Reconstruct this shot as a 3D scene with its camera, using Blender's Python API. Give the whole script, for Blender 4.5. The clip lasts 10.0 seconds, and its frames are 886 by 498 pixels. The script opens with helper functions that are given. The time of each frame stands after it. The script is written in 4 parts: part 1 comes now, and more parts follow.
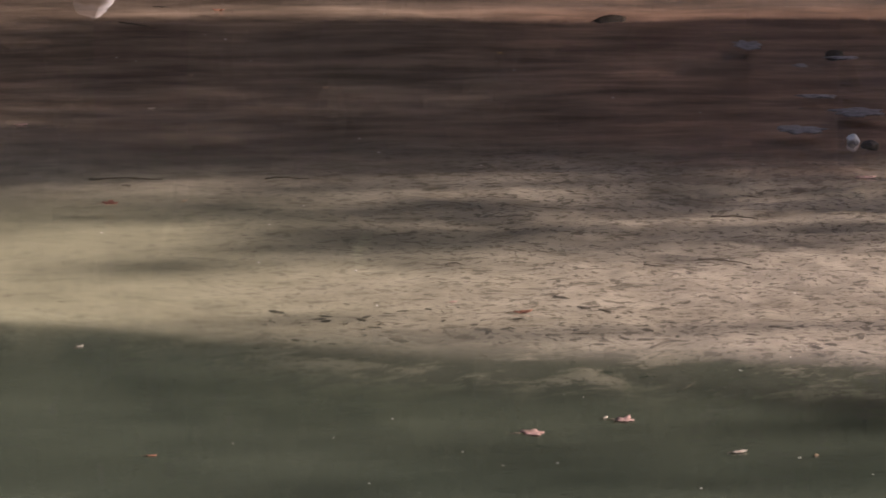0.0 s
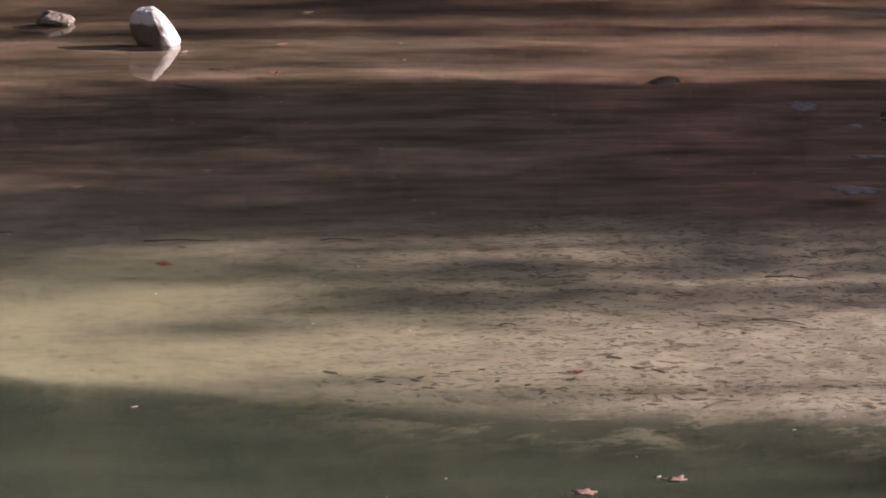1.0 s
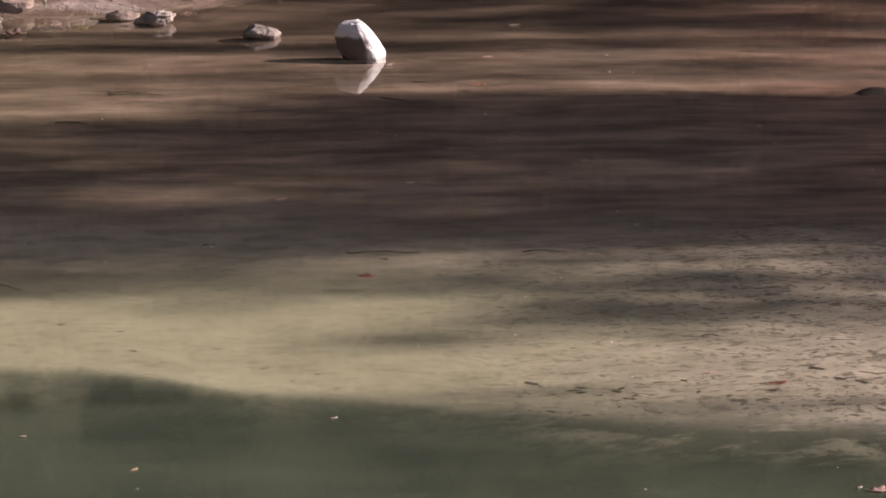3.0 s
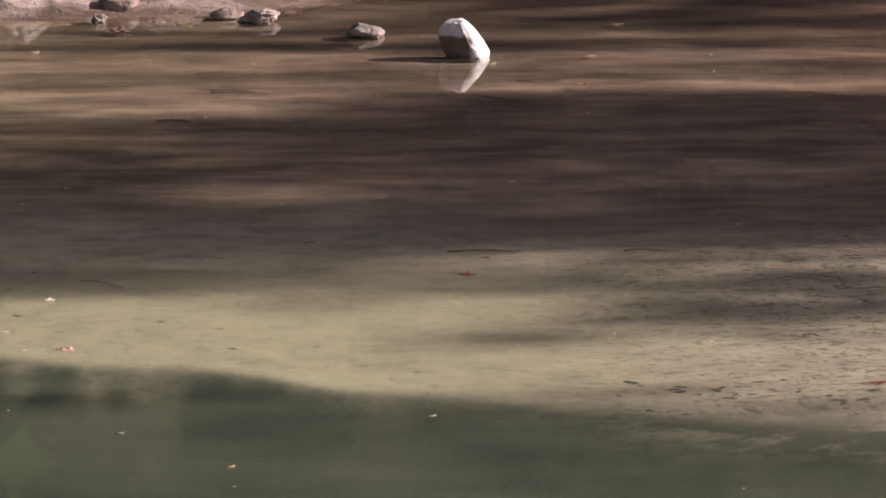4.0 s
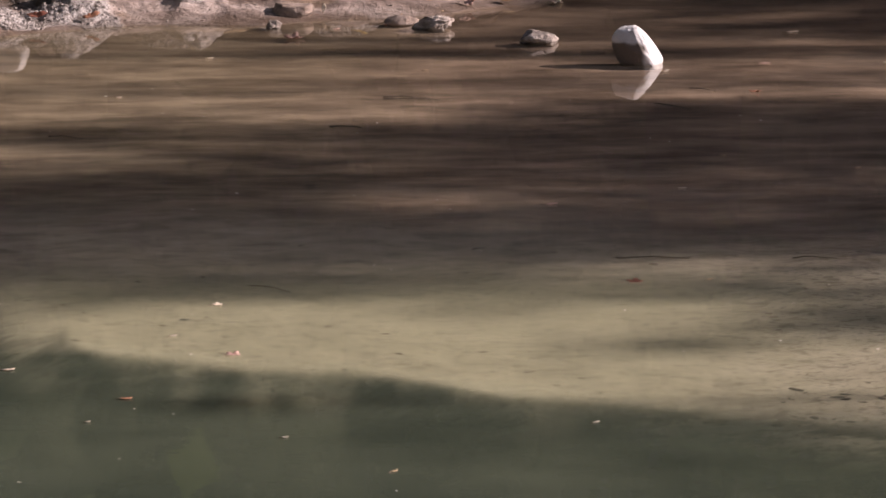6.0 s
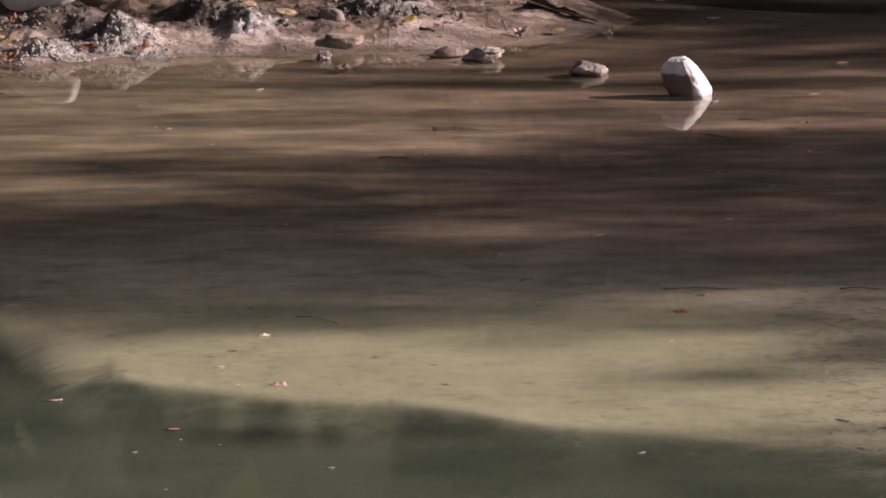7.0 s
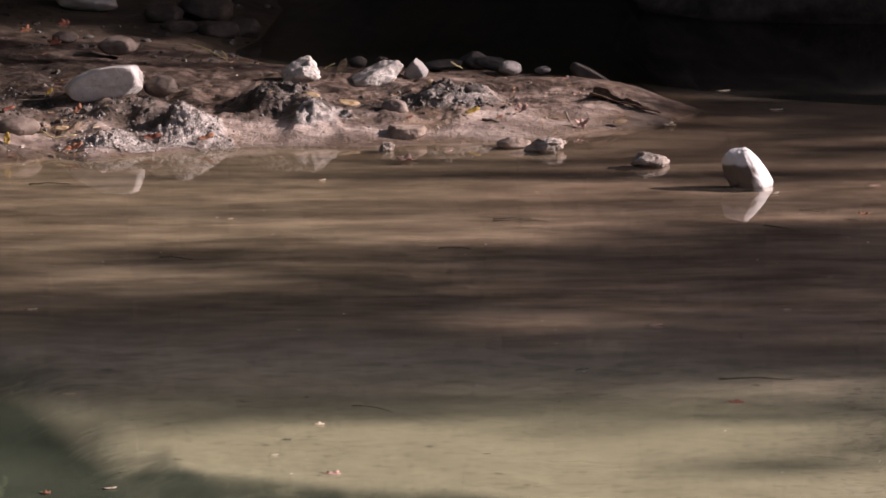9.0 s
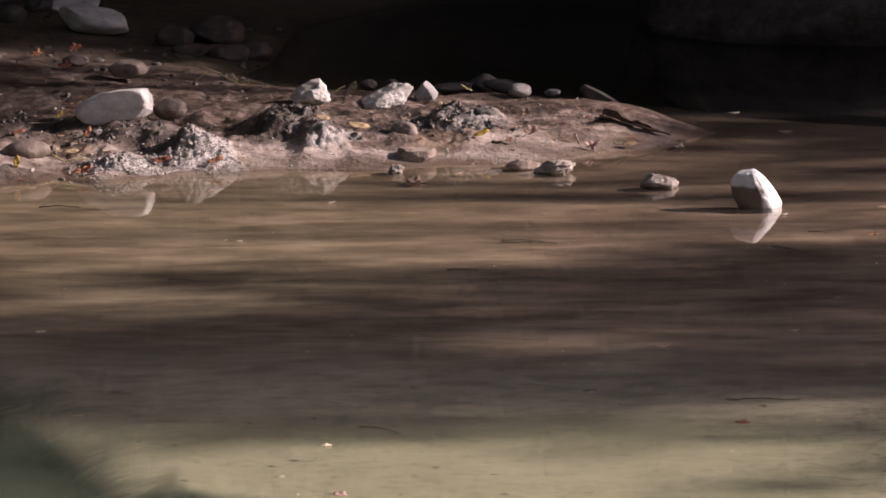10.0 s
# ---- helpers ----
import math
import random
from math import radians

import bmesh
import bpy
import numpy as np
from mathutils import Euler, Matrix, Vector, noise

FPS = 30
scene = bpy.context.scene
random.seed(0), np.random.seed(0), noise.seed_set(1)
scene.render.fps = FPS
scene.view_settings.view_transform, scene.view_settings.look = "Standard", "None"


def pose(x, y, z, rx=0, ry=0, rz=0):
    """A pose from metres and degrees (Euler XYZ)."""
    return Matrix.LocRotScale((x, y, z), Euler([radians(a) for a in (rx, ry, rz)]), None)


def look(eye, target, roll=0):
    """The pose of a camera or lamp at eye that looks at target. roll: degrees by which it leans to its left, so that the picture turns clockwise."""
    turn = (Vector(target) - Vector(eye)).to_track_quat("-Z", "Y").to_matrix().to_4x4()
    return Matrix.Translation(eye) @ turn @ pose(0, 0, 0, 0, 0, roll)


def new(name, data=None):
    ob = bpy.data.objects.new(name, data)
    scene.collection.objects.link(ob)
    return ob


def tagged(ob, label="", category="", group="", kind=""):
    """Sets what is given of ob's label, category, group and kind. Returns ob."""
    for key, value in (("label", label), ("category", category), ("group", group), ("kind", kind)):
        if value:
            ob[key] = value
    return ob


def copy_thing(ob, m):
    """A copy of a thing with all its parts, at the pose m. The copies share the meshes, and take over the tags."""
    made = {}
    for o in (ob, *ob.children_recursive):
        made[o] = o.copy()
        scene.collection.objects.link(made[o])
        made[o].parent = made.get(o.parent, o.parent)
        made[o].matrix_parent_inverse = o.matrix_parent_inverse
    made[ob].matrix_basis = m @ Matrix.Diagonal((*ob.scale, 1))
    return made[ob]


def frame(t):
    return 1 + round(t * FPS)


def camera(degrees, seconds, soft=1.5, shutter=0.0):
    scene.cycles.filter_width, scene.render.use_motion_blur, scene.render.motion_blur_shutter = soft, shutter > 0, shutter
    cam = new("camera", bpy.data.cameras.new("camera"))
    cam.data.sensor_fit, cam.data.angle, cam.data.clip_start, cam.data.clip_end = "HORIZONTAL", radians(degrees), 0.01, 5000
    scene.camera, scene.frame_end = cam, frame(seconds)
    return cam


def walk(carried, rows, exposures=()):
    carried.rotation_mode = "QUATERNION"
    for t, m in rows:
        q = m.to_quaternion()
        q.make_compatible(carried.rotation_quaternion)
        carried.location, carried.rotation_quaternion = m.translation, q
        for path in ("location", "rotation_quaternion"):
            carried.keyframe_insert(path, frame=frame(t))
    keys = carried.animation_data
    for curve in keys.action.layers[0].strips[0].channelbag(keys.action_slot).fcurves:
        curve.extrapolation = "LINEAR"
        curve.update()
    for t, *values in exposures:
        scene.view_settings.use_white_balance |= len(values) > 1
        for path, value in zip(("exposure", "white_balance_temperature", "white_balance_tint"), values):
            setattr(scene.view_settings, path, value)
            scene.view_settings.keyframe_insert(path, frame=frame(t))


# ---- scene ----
EXPOSURE, KELVIN, TINT = 1.02, 6950, 29
cam = camera(10.50, 10.0, soft=1.5)
cam.data.dof.use_dof, cam.data.dof.focus_distance, cam.data.dof.aperture_fstop = True, 14.2, 18.0


def aim(x, y, z, pan, tilt, roll):
    """A camera turned by pan about the vertical, tilted up by tilt, leaning by roll."""
    return pose(x, y, z, 0, 0, pan) @ pose(0, 0, 0, 90 + tilt) @ pose(0, 0, 0, 0, 0, roll)


walk(cam, [
    (0.0, aim(-0.111, -0.013, 2.744, -8.032, -12.995, 1.057)),
    (0.5, aim(-0.106, -0.024, 2.740, -7.889, -12.606, 0.868)),
    (1.0, aim(-0.095, -0.036, 2.738, -7.271, -12.236, 0.775)),
    (1.5, aim(-0.082, -0.044, 2.733, -6.733, -12.075, 0.503)),
    (2.0, aim(-0.075, -0.041, 2.727, -6.269, -12.243, 0.301)),
    (2.5, aim(-0.068, -0.028, 2.723, -5.351, -12.096, 0.221)),
    (2.7, aim(-0.060, -0.024, 2.720, -5.036, -12.062, 0.152)),
    (3.8, aim(-0.020, -0.004, 2.707, -3.504, -12.035, 0.030)),
    (4.0, aim(-0.015, -0.001, 2.703, -3.236, -12.024, -0.001)),
    (4.5, aim(0.000, 0.000, 2.700, -2.627, -12.000, -0.098)),
    (5.0, aim(0.017, -0.000, 2.697, -2.097, -11.989, -0.134)),
    (5.5, aim(0.032, -0.004, 2.695, -1.404, -11.938, -0.406)),
    (5.7, aim(0.037, -0.008, 2.696, -1.196, -11.943, -0.317)),
    (7.0, aim(0.074, -0.032, 2.703, -0.215, -11.551, -0.379)),
    (7.5, aim(0.086, -0.038, 2.706, 0.002, -11.305, -0.350)),
    (8.0, aim(0.103, -0.045, 2.709, 0.209, -11.103, -0.263)),
    (8.5, aim(0.127, -0.062, 2.705, 0.545, -10.724, -0.451)),
    (9.0, aim(0.149, -0.075, 2.701, 0.790, -10.435, -0.456)),
    (9.5, aim(0.139, -0.075, 2.703, 0.893, -10.252, -0.434)),
    (10.0, aim(0.180, -0.090, 2.693, 1.010, -10.134, -0.610)),
], exposures=[(t, EXPOSURE + e, KELVIN, TINT) for t, e in ((0.0, -0.12), (2.5, -0.10), (4.0, 0.0), (4.5, -0.06), (5.0, -0.20), (5.5, -0.18), (7.0, -0.22), (8.0, -0.22), (9.0, -0.16), (10.0, -0.14))])

# ---- daylight: a low sun behind the trees on the far right, a dim open sky ----
SUN_ELEV, SUN_TURN = 25.0, 2.0
world = bpy.data.worlds.new("world")
scene.world = world
world.use_nodes = True
sky = world.node_tree.nodes.new("ShaderNodeTexSky")
sky.sky_type, sky.sun_disc = "NISHITA", False
sky.air_density, sky.dust_density, sky.ozone_density = 0.8, 2.0, 0.6
sky.sun_elevation, sky.sun_rotation = radians(SUN_ELEV), radians(90 - SUN_TURN)
world.node_tree.links.new(sky.outputs[0], world.node_tree.nodes["Background"].inputs[0])
world.node_tree.nodes["Background"].inputs[1].default_value = 0.077

sun = new("sun", bpy.data.lights.new("sun", "SUN"))
sun.data.energy, sun.data.angle, sun.data.color = 5.0, radians(0.8), (1.0, 0.96, 0.91)
TO_SUN = Vector((math.cos(radians(SUN_ELEV)) * math.cos(radians(SUN_TURN)), math.cos(radians(SUN_ELEV)) * math.sin(radians(SUN_TURN)), math.sin(radians(SUN_ELEV))))
sun.matrix_world = look(TO_SUN * 60, (0, 0, 0))

# ---- materials ----
class Nodes:
    """A material's node tree, with short calls for the nodes used here."""

    def __init__(self, name):
        self.mat = bpy.data.materials.new(name)
        self.mat.use_nodes = True
        self.tree = self.mat.node_tree
        self.bsdf = self.tree.nodes["Principled BSDF"]
        self.geo = self.add("ShaderNodeNewGeometry")

    def add(self, kind):
        return self.tree.nodes.new(kind)

    def put(self, socket, value):
        if isinstance(value, bpy.types.NodeSocket):
            self.tree.links.new(value, socket)
        else:
            socket.default_value = value

    def where(self, stretch=(1, 1, 1), local=False):
        m = self.add("ShaderNodeMapping")
        src = self.add("ShaderNodeTexCoord").outputs["Object"] if local else self.geo.outputs["Position"]
        self.put(m.inputs["Vector"], src)
        m.inputs["Scale"].default_value = stretch
        return m.outputs[0]

    def noise(self, scale, detail=4, rough=0.55, stretch=(1, 1, 1), local=False):
        n = self.add("ShaderNodeTexNoise")
        self.put(n.inputs["Vector"], self.where(stretch, local))
        n.inputs["Scale"].default_value, n.inputs["Detail"].default_value, n.inputs["Roughness"].default_value = scale, detail, rough
        return n.outputs["Fac"]

    def cells(self, scale, local=False, stretch=(1, 1, 1), out="Distance"):
        n = self.add("ShaderNodeTexVoronoi")
        self.put(n.inputs["Vector"], self.where(stretch, local))
        n.inputs["Scale"].default_value = scale
        return n.outputs[out]

    def ramp(self, fac, *stops):
        r = self.add("ShaderNodeValToRGB")
        while len(r.color_ramp.elements) < len(stops):
            r.color_ramp.elements.new(0.5)
        for e, (p, c) in zip(r.color_ramp.elements, stops):
            e.position, e.color = p, (*c, 1) if len(c) == 3 else c
        self.put(r.inputs[0], fac)
        return r.outputs[0]

    def math(self, op, a, b=0.0, c=0.0):
        m = self.add("ShaderNodeMath")
        m.operation = op
        for i, v in enumerate((a, b, c)):
            self.put(m.inputs[i], v)
        return m.outputs[0]

    def span(self, v, a, b):
        """0 at a, 1 at b, smooth between."""
        m = self.add("ShaderNodeMapRange")
        m.interpolation_type = "SMOOTHSTEP"
        self.put(m.inputs["Value"], v)
        m.inputs["From Min"].default_value, m.inputs["From Max"].default_value = a, b
        return m.outputs[0]

    def mix(self, fac, a, b, kind="MIX"):
        m = self.add("ShaderNodeMix")
        m.data_type, m.blend_type = "RGBA", kind
        self.put(m.inputs[0], fac)
        for s, v in ((m.inputs[6], a), (m.inputs[7], b)):
            self.put(s, (*v, 1) if isinstance(v, tuple) and len(v) == 3 else v)
        return m.outputs[2]

    def bump(self, h, strength, distance, under=None):
        b = self.add("ShaderNodeBump")
        b.inputs["Strength"].default_value, b.inputs["Distance"].default_value = strength, distance
        self.put(b.inputs["Height"], h)
        if under is not None:
            self.put(b.inputs["Normal"], under)
        return b.outputs[0]

    def finish(self, colour=None, roughness=None, normal=None, **more):
        for key, value in (("Base Color", colour), ("Roughness", roughness), ("Normal", normal), *more.items()):
            if value is not None:
                if isinstance(value, tuple) and len(value) == 3:
                    value = (*value, 1)
                self.put(self.bsdf.inputs[key], value)
        return self.mat

    def axis(self, i):
        s = self.add("ShaderNodeSeparateXYZ")
        self.put(s.inputs[0], self.geo.outputs["Position"])
        return s.outputs[i]


def ground_material():
    n = Nodes("silt_and_soil")
    z, y = n.axis(2), n.axis(1)
    big, mid, fine = n.noise(0.9, 5), n.noise(7, 5, 0.6, (1, 1.6, 1)), n.noise(60, 4, 0.6)
    # submerged silt: tan where shallow, green algae in the deep, dark flecks of rotten leaf
    silt = n.ramp(mid, (0.30, (0.29, 0.255, 0.215)), (0.55, (0.48, 0.435, 0.375)), (0.75, (0.60, 0.55, 0.48)))
    silt = n.mix(n.math("MULTIPLY", n.math("MULTIPLY", n.span(n.math("ADD", n.axis(0), n.math("MULTIPLY", big, 1.6)), 3.1, 1.2), n.span(y, 12.9, 12.3)), 0.85), silt, (0.41, 0.415, 0.295))
    flecks = n.math("MAXIMUM", n.span(n.noise(20, 4, 0.7, (1, 1.5, 1)), 0.545, 0.62), n.span(n.noise(75, 2, 0.6, (0.6, 1, 1)), 0.58, 0.64))
    silt = n.mix(n.math("MULTIPLY", flecks, n.math("MULTIPLY_ADD", n.span(n.axis(0), 0.6, 2.0), 0.6, 0.25)), silt, (0.09, 0.075, 0.058))
    # brown mud near the bar; its brown also carries the tone of the shade belt
    mud = n.ramp(n.noise(5, 6, 0.62, (0.5, 1.7, 1)), (0.32, (0.145, 0.101, 0.078)), (0.5, (0.29, 0.212, 0.167)), (0.68, (0.44, 0.33, 0.264)))
    mud = n.mix(n.math("MULTIPLY", n.span(n.math("MULTIPLY_ADD", big, 1.2, n.axis(0)), 1.3, -0.1), 0.8), mud, n.mix(1.0, mud, (0.98, 1.10, 1.00), "MULTIPLY"))
    mud = n.mix(n.span(n.axis(0), 1.7, 2.7), mud, n.mix(1.0, mud, (1.42, 1.18, 1.14), "MULTIPLY"))
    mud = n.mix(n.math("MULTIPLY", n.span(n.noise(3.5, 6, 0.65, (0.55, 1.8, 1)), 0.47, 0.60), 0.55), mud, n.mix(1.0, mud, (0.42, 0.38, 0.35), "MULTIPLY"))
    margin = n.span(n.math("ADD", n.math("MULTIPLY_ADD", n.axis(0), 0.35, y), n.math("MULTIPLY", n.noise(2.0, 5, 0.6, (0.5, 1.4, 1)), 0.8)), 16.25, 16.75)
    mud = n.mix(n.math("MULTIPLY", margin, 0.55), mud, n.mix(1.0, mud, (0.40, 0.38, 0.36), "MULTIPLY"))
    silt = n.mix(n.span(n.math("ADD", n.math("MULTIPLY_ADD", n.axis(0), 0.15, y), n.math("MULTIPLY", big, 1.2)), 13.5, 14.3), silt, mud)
    # beyond the bar the bed goes near black, shade put into its colour
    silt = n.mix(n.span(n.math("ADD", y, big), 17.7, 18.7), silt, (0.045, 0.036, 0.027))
    algae = n.ramp(n.noise(1.8, 4), (0.32, (0.070, 0.085, 0.055)), (0.68, (0.14, 0.155, 0.095)))
    depth = n.math("ADD", z, n.math("MULTIPLY", n.math("SUBTRACT", n.noise(5, 5), 0.5), 0.05))
    bed = n.mix(n.span(depth, -0.075, -0.125), silt, algae)
    # a crust of rotten leaf caught along the break of the shelf
    ledge = n.math("MULTIPLY", n.math("MULTIPLY", n.span(depth, -0.038, -0.065), n.span(depth, -0.15, -0.105)), n.span(n.noise(7, 5, 0.65, (0.5, 1.6, 1)), 0.40, 0.52))
    bed = n.mix(n.math("MULTIPLY", ledge, n.math("MULTIPLY_ADD", n.span(n.axis(0), 0.8, 1.5), 0.40, 0.50)), bed, (0.060, 0.055, 0.046))
    # the bar: smooth pinkish tan silt, red-brown soil with litter stains behind, grey crust on the mounds
    sand = n.ramp(n.noise(6, 6, 0.6, (0.7, 1.3, 1)), (0.34, (0.11, 0.078, 0.062)), (0.5, (0.262, 0.203, 0.174)), (0.66, (0.47, 0.388, 0.343)))
    sand = n.mix(n.math("MULTIPLY", n.span(n.noise(3.2, 4), 0.50, 0.64), 0.55), sand, (0.25, 0.165, 0.095))
    back = n.span(n.math("MULTIPLY_ADD", n.noise(3.5, 5, 0.6), 0.7, n.math("MULTIPLY_ADD", n.axis(0), -0.12, y)), 17.26, 17.50)
    earth = n.ramp(n.noise(14, 6, 0.68, (0.6, 1.4, 1)), (0.38, (0.05, 0.033, 0.025)), (0.50, (0.19, 0.132, 0.102)), (0.62, (0.46, 0.368, 0.318)))
    sand = n.mix(n.math("MULTIPLY", back, 0.8), sand, earth)
    sand = n.mix(n.math("MULTIPLY", n.span(n.noise(24, 5, 0.7, (0.6, 1.3, 1)), 0.56, 0.64), 0.6), sand, (0.062, 0.046, 0.036))
    crust = n.add("ShaderNodeAttribute")
    crust.attribute_name = "crust"
    crust = n.span(n.math("ADD", crust.outputs["Fac"], n.math("MULTIPLY", n.noise(12, 4), 0.4)), 0.32, 0.62)
    grey = n.ramp(n.noise(30, 5, 0.7), (0.38, (0.11, 0.096, 0.088)), (0.50, (0.37, 0.332, 0.31)), (0.62, (0.62, 0.575, 0.545)))
    sand = n.mix(n.math("MULTIPLY", crust, 0.85), sand, grey)
    # shade of the hollows and mounds, darkened into the soil colour
    hollow_shade = n.add("ShaderNodeAttribute")
    hollow_shade.attribute_name = "hollow_shade"
    hollow_shade = n.span(n.math("ADD", hollow_shade.outputs["Fac"], n.math("MULTIPLY", n.noise(10, 5, 0.65), 0.6)), 0.50, 0.86)
    sand = n.mix(n.math("MULTIPLY", hollow_shade, 0.85), sand, n.ramp(n.noise(30, 5, 0.7), (0.40, (0.030, 0.021, 0.016)), (0.56, (0.075, 0.054, 0.042)), (0.68, (0.19, 0.15, 0.13))))
    # darker soil behind the beach and along the left shore, with paler crusts on it
    dark_soil = n.math("MULTIPLY_ADD", n.noise(4.5, 5, 0.62), 0.9, n.math("MULTIPLY_ADD", n.span(n.axis(0), 0.55, -0.5), 0.28, y))
    dark_soil = n.math("MULTIPLY", n.span(dark_soil, 17.52, 17.72), n.math("MULTIPLY_ADD", n.span(n.noise(16, 5, 0.7), 0.62, 0.50), 0.55, 0.4))
    sand = n.mix(dark_soil, sand, n.mix(1.0, sand, (0.34, 0.30, 0.27), "MULTIPLY"))
    wet = n.span(n.math("ADD", z, n.math("MULTIPLY", n.noise(11, 3), 0.04)), 0.062, 0.018)
    sand = n.mix(wet, sand, n.mix(0.60, sand, (0.085, 0.058, 0.038)))
    soil = n.ramp(n.noise(2.5, 6, 0.65), (0.3, (0.030, 0.024, 0.017)), (0.6, (0.085, 0.062, 0.040)), (0.8, (0.06, 0.065, 0.03)))
    land = n.mix(n.span(z, 0.28, 0.6), sand, soil)
    land = n.mix(n.span(n.math("ADD", y, n.noise(4, 4)), 19.0, 19.8), land, soil)
    colour = n.mix(n.span(z, -0.006, 0.004), bed, land)
    rough = n.math("SUBTRACT", n.math("MULTIPLY_ADD", n.noise(14, 4, 0.65), 0.55, n.math("MULTIPLY_ADD", n.span(z, 0.0, -0.02), 0.4, 0.28)), n.math("MULTIPLY", wet, n.math("MULTIPLY", n.span(z, -0.02, 0.0), 0.22)))
    dry = n.span(z, -0.03, 0.01)
    relief = n.math("ADD", n.math("MULTIPLY", n.noise(22, 6, 0.75), n.math("MULTIPLY_ADD", crust, 0.042, 0.007)), n.math("MULTIPLY_ADD", fine, 0.007, n.math("MULTIPLY", n.cells(120), 0.0012)))
    grain = n.bump(n.math("MULTIPLY", relief, n.math("MULTIPLY_ADD", dry, 0.8, 0.2)), 0.8, 1.0)
    return n.finish(colour, rough, grain, **{"Specular IOR Level": 0.5})


def water_material():
    n = Nodes("pond_water")
    ripple = n.bump(n.noise(5, 2, 0.5, (1, 2.5, 1)), 0.010, 0.02, n.bump(n.noise(40, 2, 0.5), 0.006, 0.003))
    depth = n.add("ShaderNodeAttribute")
    depth.attribute_name = "depth"
    depth = depth.outputs["Fac"]
    clear = n.add("ShaderNodeBsdfTransparent")
    clear.inputs[0].default_value = (0.95, 0.93, 0.86, 1)
    # suspended silt and algae: thicker with depth, drifting in clouds
    murk = n.add("ShaderNodeBsdfDiffuse")
    clouds = n.noise(1.3, 5, 0.55, (1, 1.5, 1))
    shallow = n.ramp(clouds, (0.3, (0.32, 0.285, 0.24)), (0.7, (0.51, 0.455, 0.38)))
    green = n.ramp(clouds, (0.3, (0.043, 0.057, 0.041)), (0.7, (0.086, 0.102, 0.070)))
    shallow = n.mix(n.math("MULTIPLY", n.span(n.axis(0), 2.3, 0.8), n.span(n.axis(1), 13.4, 12.4)), shallow, n.mix(1.0, shallow, (0.90, 0.99, 0.79), "MULTIPLY"))
    tint = n.mix(n.span(depth, 0.06, 0.17), shallow, green)
    # behind the bar the shade is put into the murk's own colour
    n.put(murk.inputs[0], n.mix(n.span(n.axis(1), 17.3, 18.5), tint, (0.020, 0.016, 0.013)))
    cloudy = n.math("SUBTRACT", 1.0, n.math("POWER", 2.718, n.math("MULTIPLY", depth, n.math("MULTIPLY_ADD", clouds, -4.0, -2.6))))
    gloss = n.add("ShaderNodeBsdfGlossy")
    gloss.inputs["Roughness"].default_value = 0.022
    n.put(gloss.inputs["Normal"], ripple)
    edge = n.add("ShaderNodeLayerWeight")
    edge.inputs["Blend"].default_value = 0.5
    n.put(edge.inputs["Normal"], ripple)
    mirror = n.math("MULTIPLY_ADD", n.math("POWER", edge.outputs["Facing"], 5.0), 0.92, 0.02)
    a, b = n.add("ShaderNodeMixShader"), n.add("ShaderNodeMixShader")
    n.put(a.inputs[0], cloudy)
    n.put(a.inputs[1], clear.outputs[0])
    n.put(a.inputs[2], murk.outputs[0])
    n.put(b.inputs[0], mirror)
    n.put(b.inputs[1], a.outputs[0])
    n.put(b.inputs[2], gloss.outputs[0])
    n.put(n.tree.nodes["Material Output"].inputs[0], b.outputs[0])
    n.tree.nodes.remove(n.bsdf)
    return n.mat


def stone_material(name, dark, mid, light, stain=(0.12, 0.09, 0.06), amount=0.35, roughness=0.85, scale=1.0, mud=0.0):
    n = Nodes(name)
    colour = n.ramp(n.noise(14 * scale, 6, 0.65), (0.28, dark), (0.52, mid), (0.75, light))
    colour = n.mix(n.math("MULTIPLY", n.span(n.noise(6 * scale, 5, 0.6), 0.5, 0.66), amount), colour, stain)
    pits = n.span(n.noise(120 * scale, 3, 0.6), 0.60, 0.70)
    colour = n.mix(n.math("MULTIPLY", pits, 0.35), colour, stain)
    z = n.axis(2)
    wet = n.span(n.math("ADD", z, n.math("MULTIPLY", n.noise(30, 3), 0.012)), 0.018, 0.006)
    colour = n.mix(n.math("MULTIPLY", wet, 0.6), colour, n.mix(0.75, colour, (0.04, 0.03, 0.02)))
    # mud stain low on the left, with that side's shade in its colour
    if mud:
        line = n.math("ADD", z, n.math("MULTIPLY", n.noise(14, 5), 0.05))
        side = n.math("ADD", n.axis(0), n.math("MULTIPLY", n.noise(25, 3), 0.02))
        colour = n.mix(n.math("MULTIPLY", n.span(line, mud + 0.032, mud + 0.016), n.span(side, 0.985, 0.965)), colour, (0.15, 0.12, 0.10))
    bump = n.bump(n.noise(160 * scale, 4, 0.6), 0.5, 0.004, n.bump(n.noise(34 * scale, 5, 0.6), 0.6, 0.012))
    return n.finish(colour, n.math("SUBTRACT", roughness, n.math("MULTIPLY", wet, 0.4)), bump, **{"Specular IOR Level": 0.3})


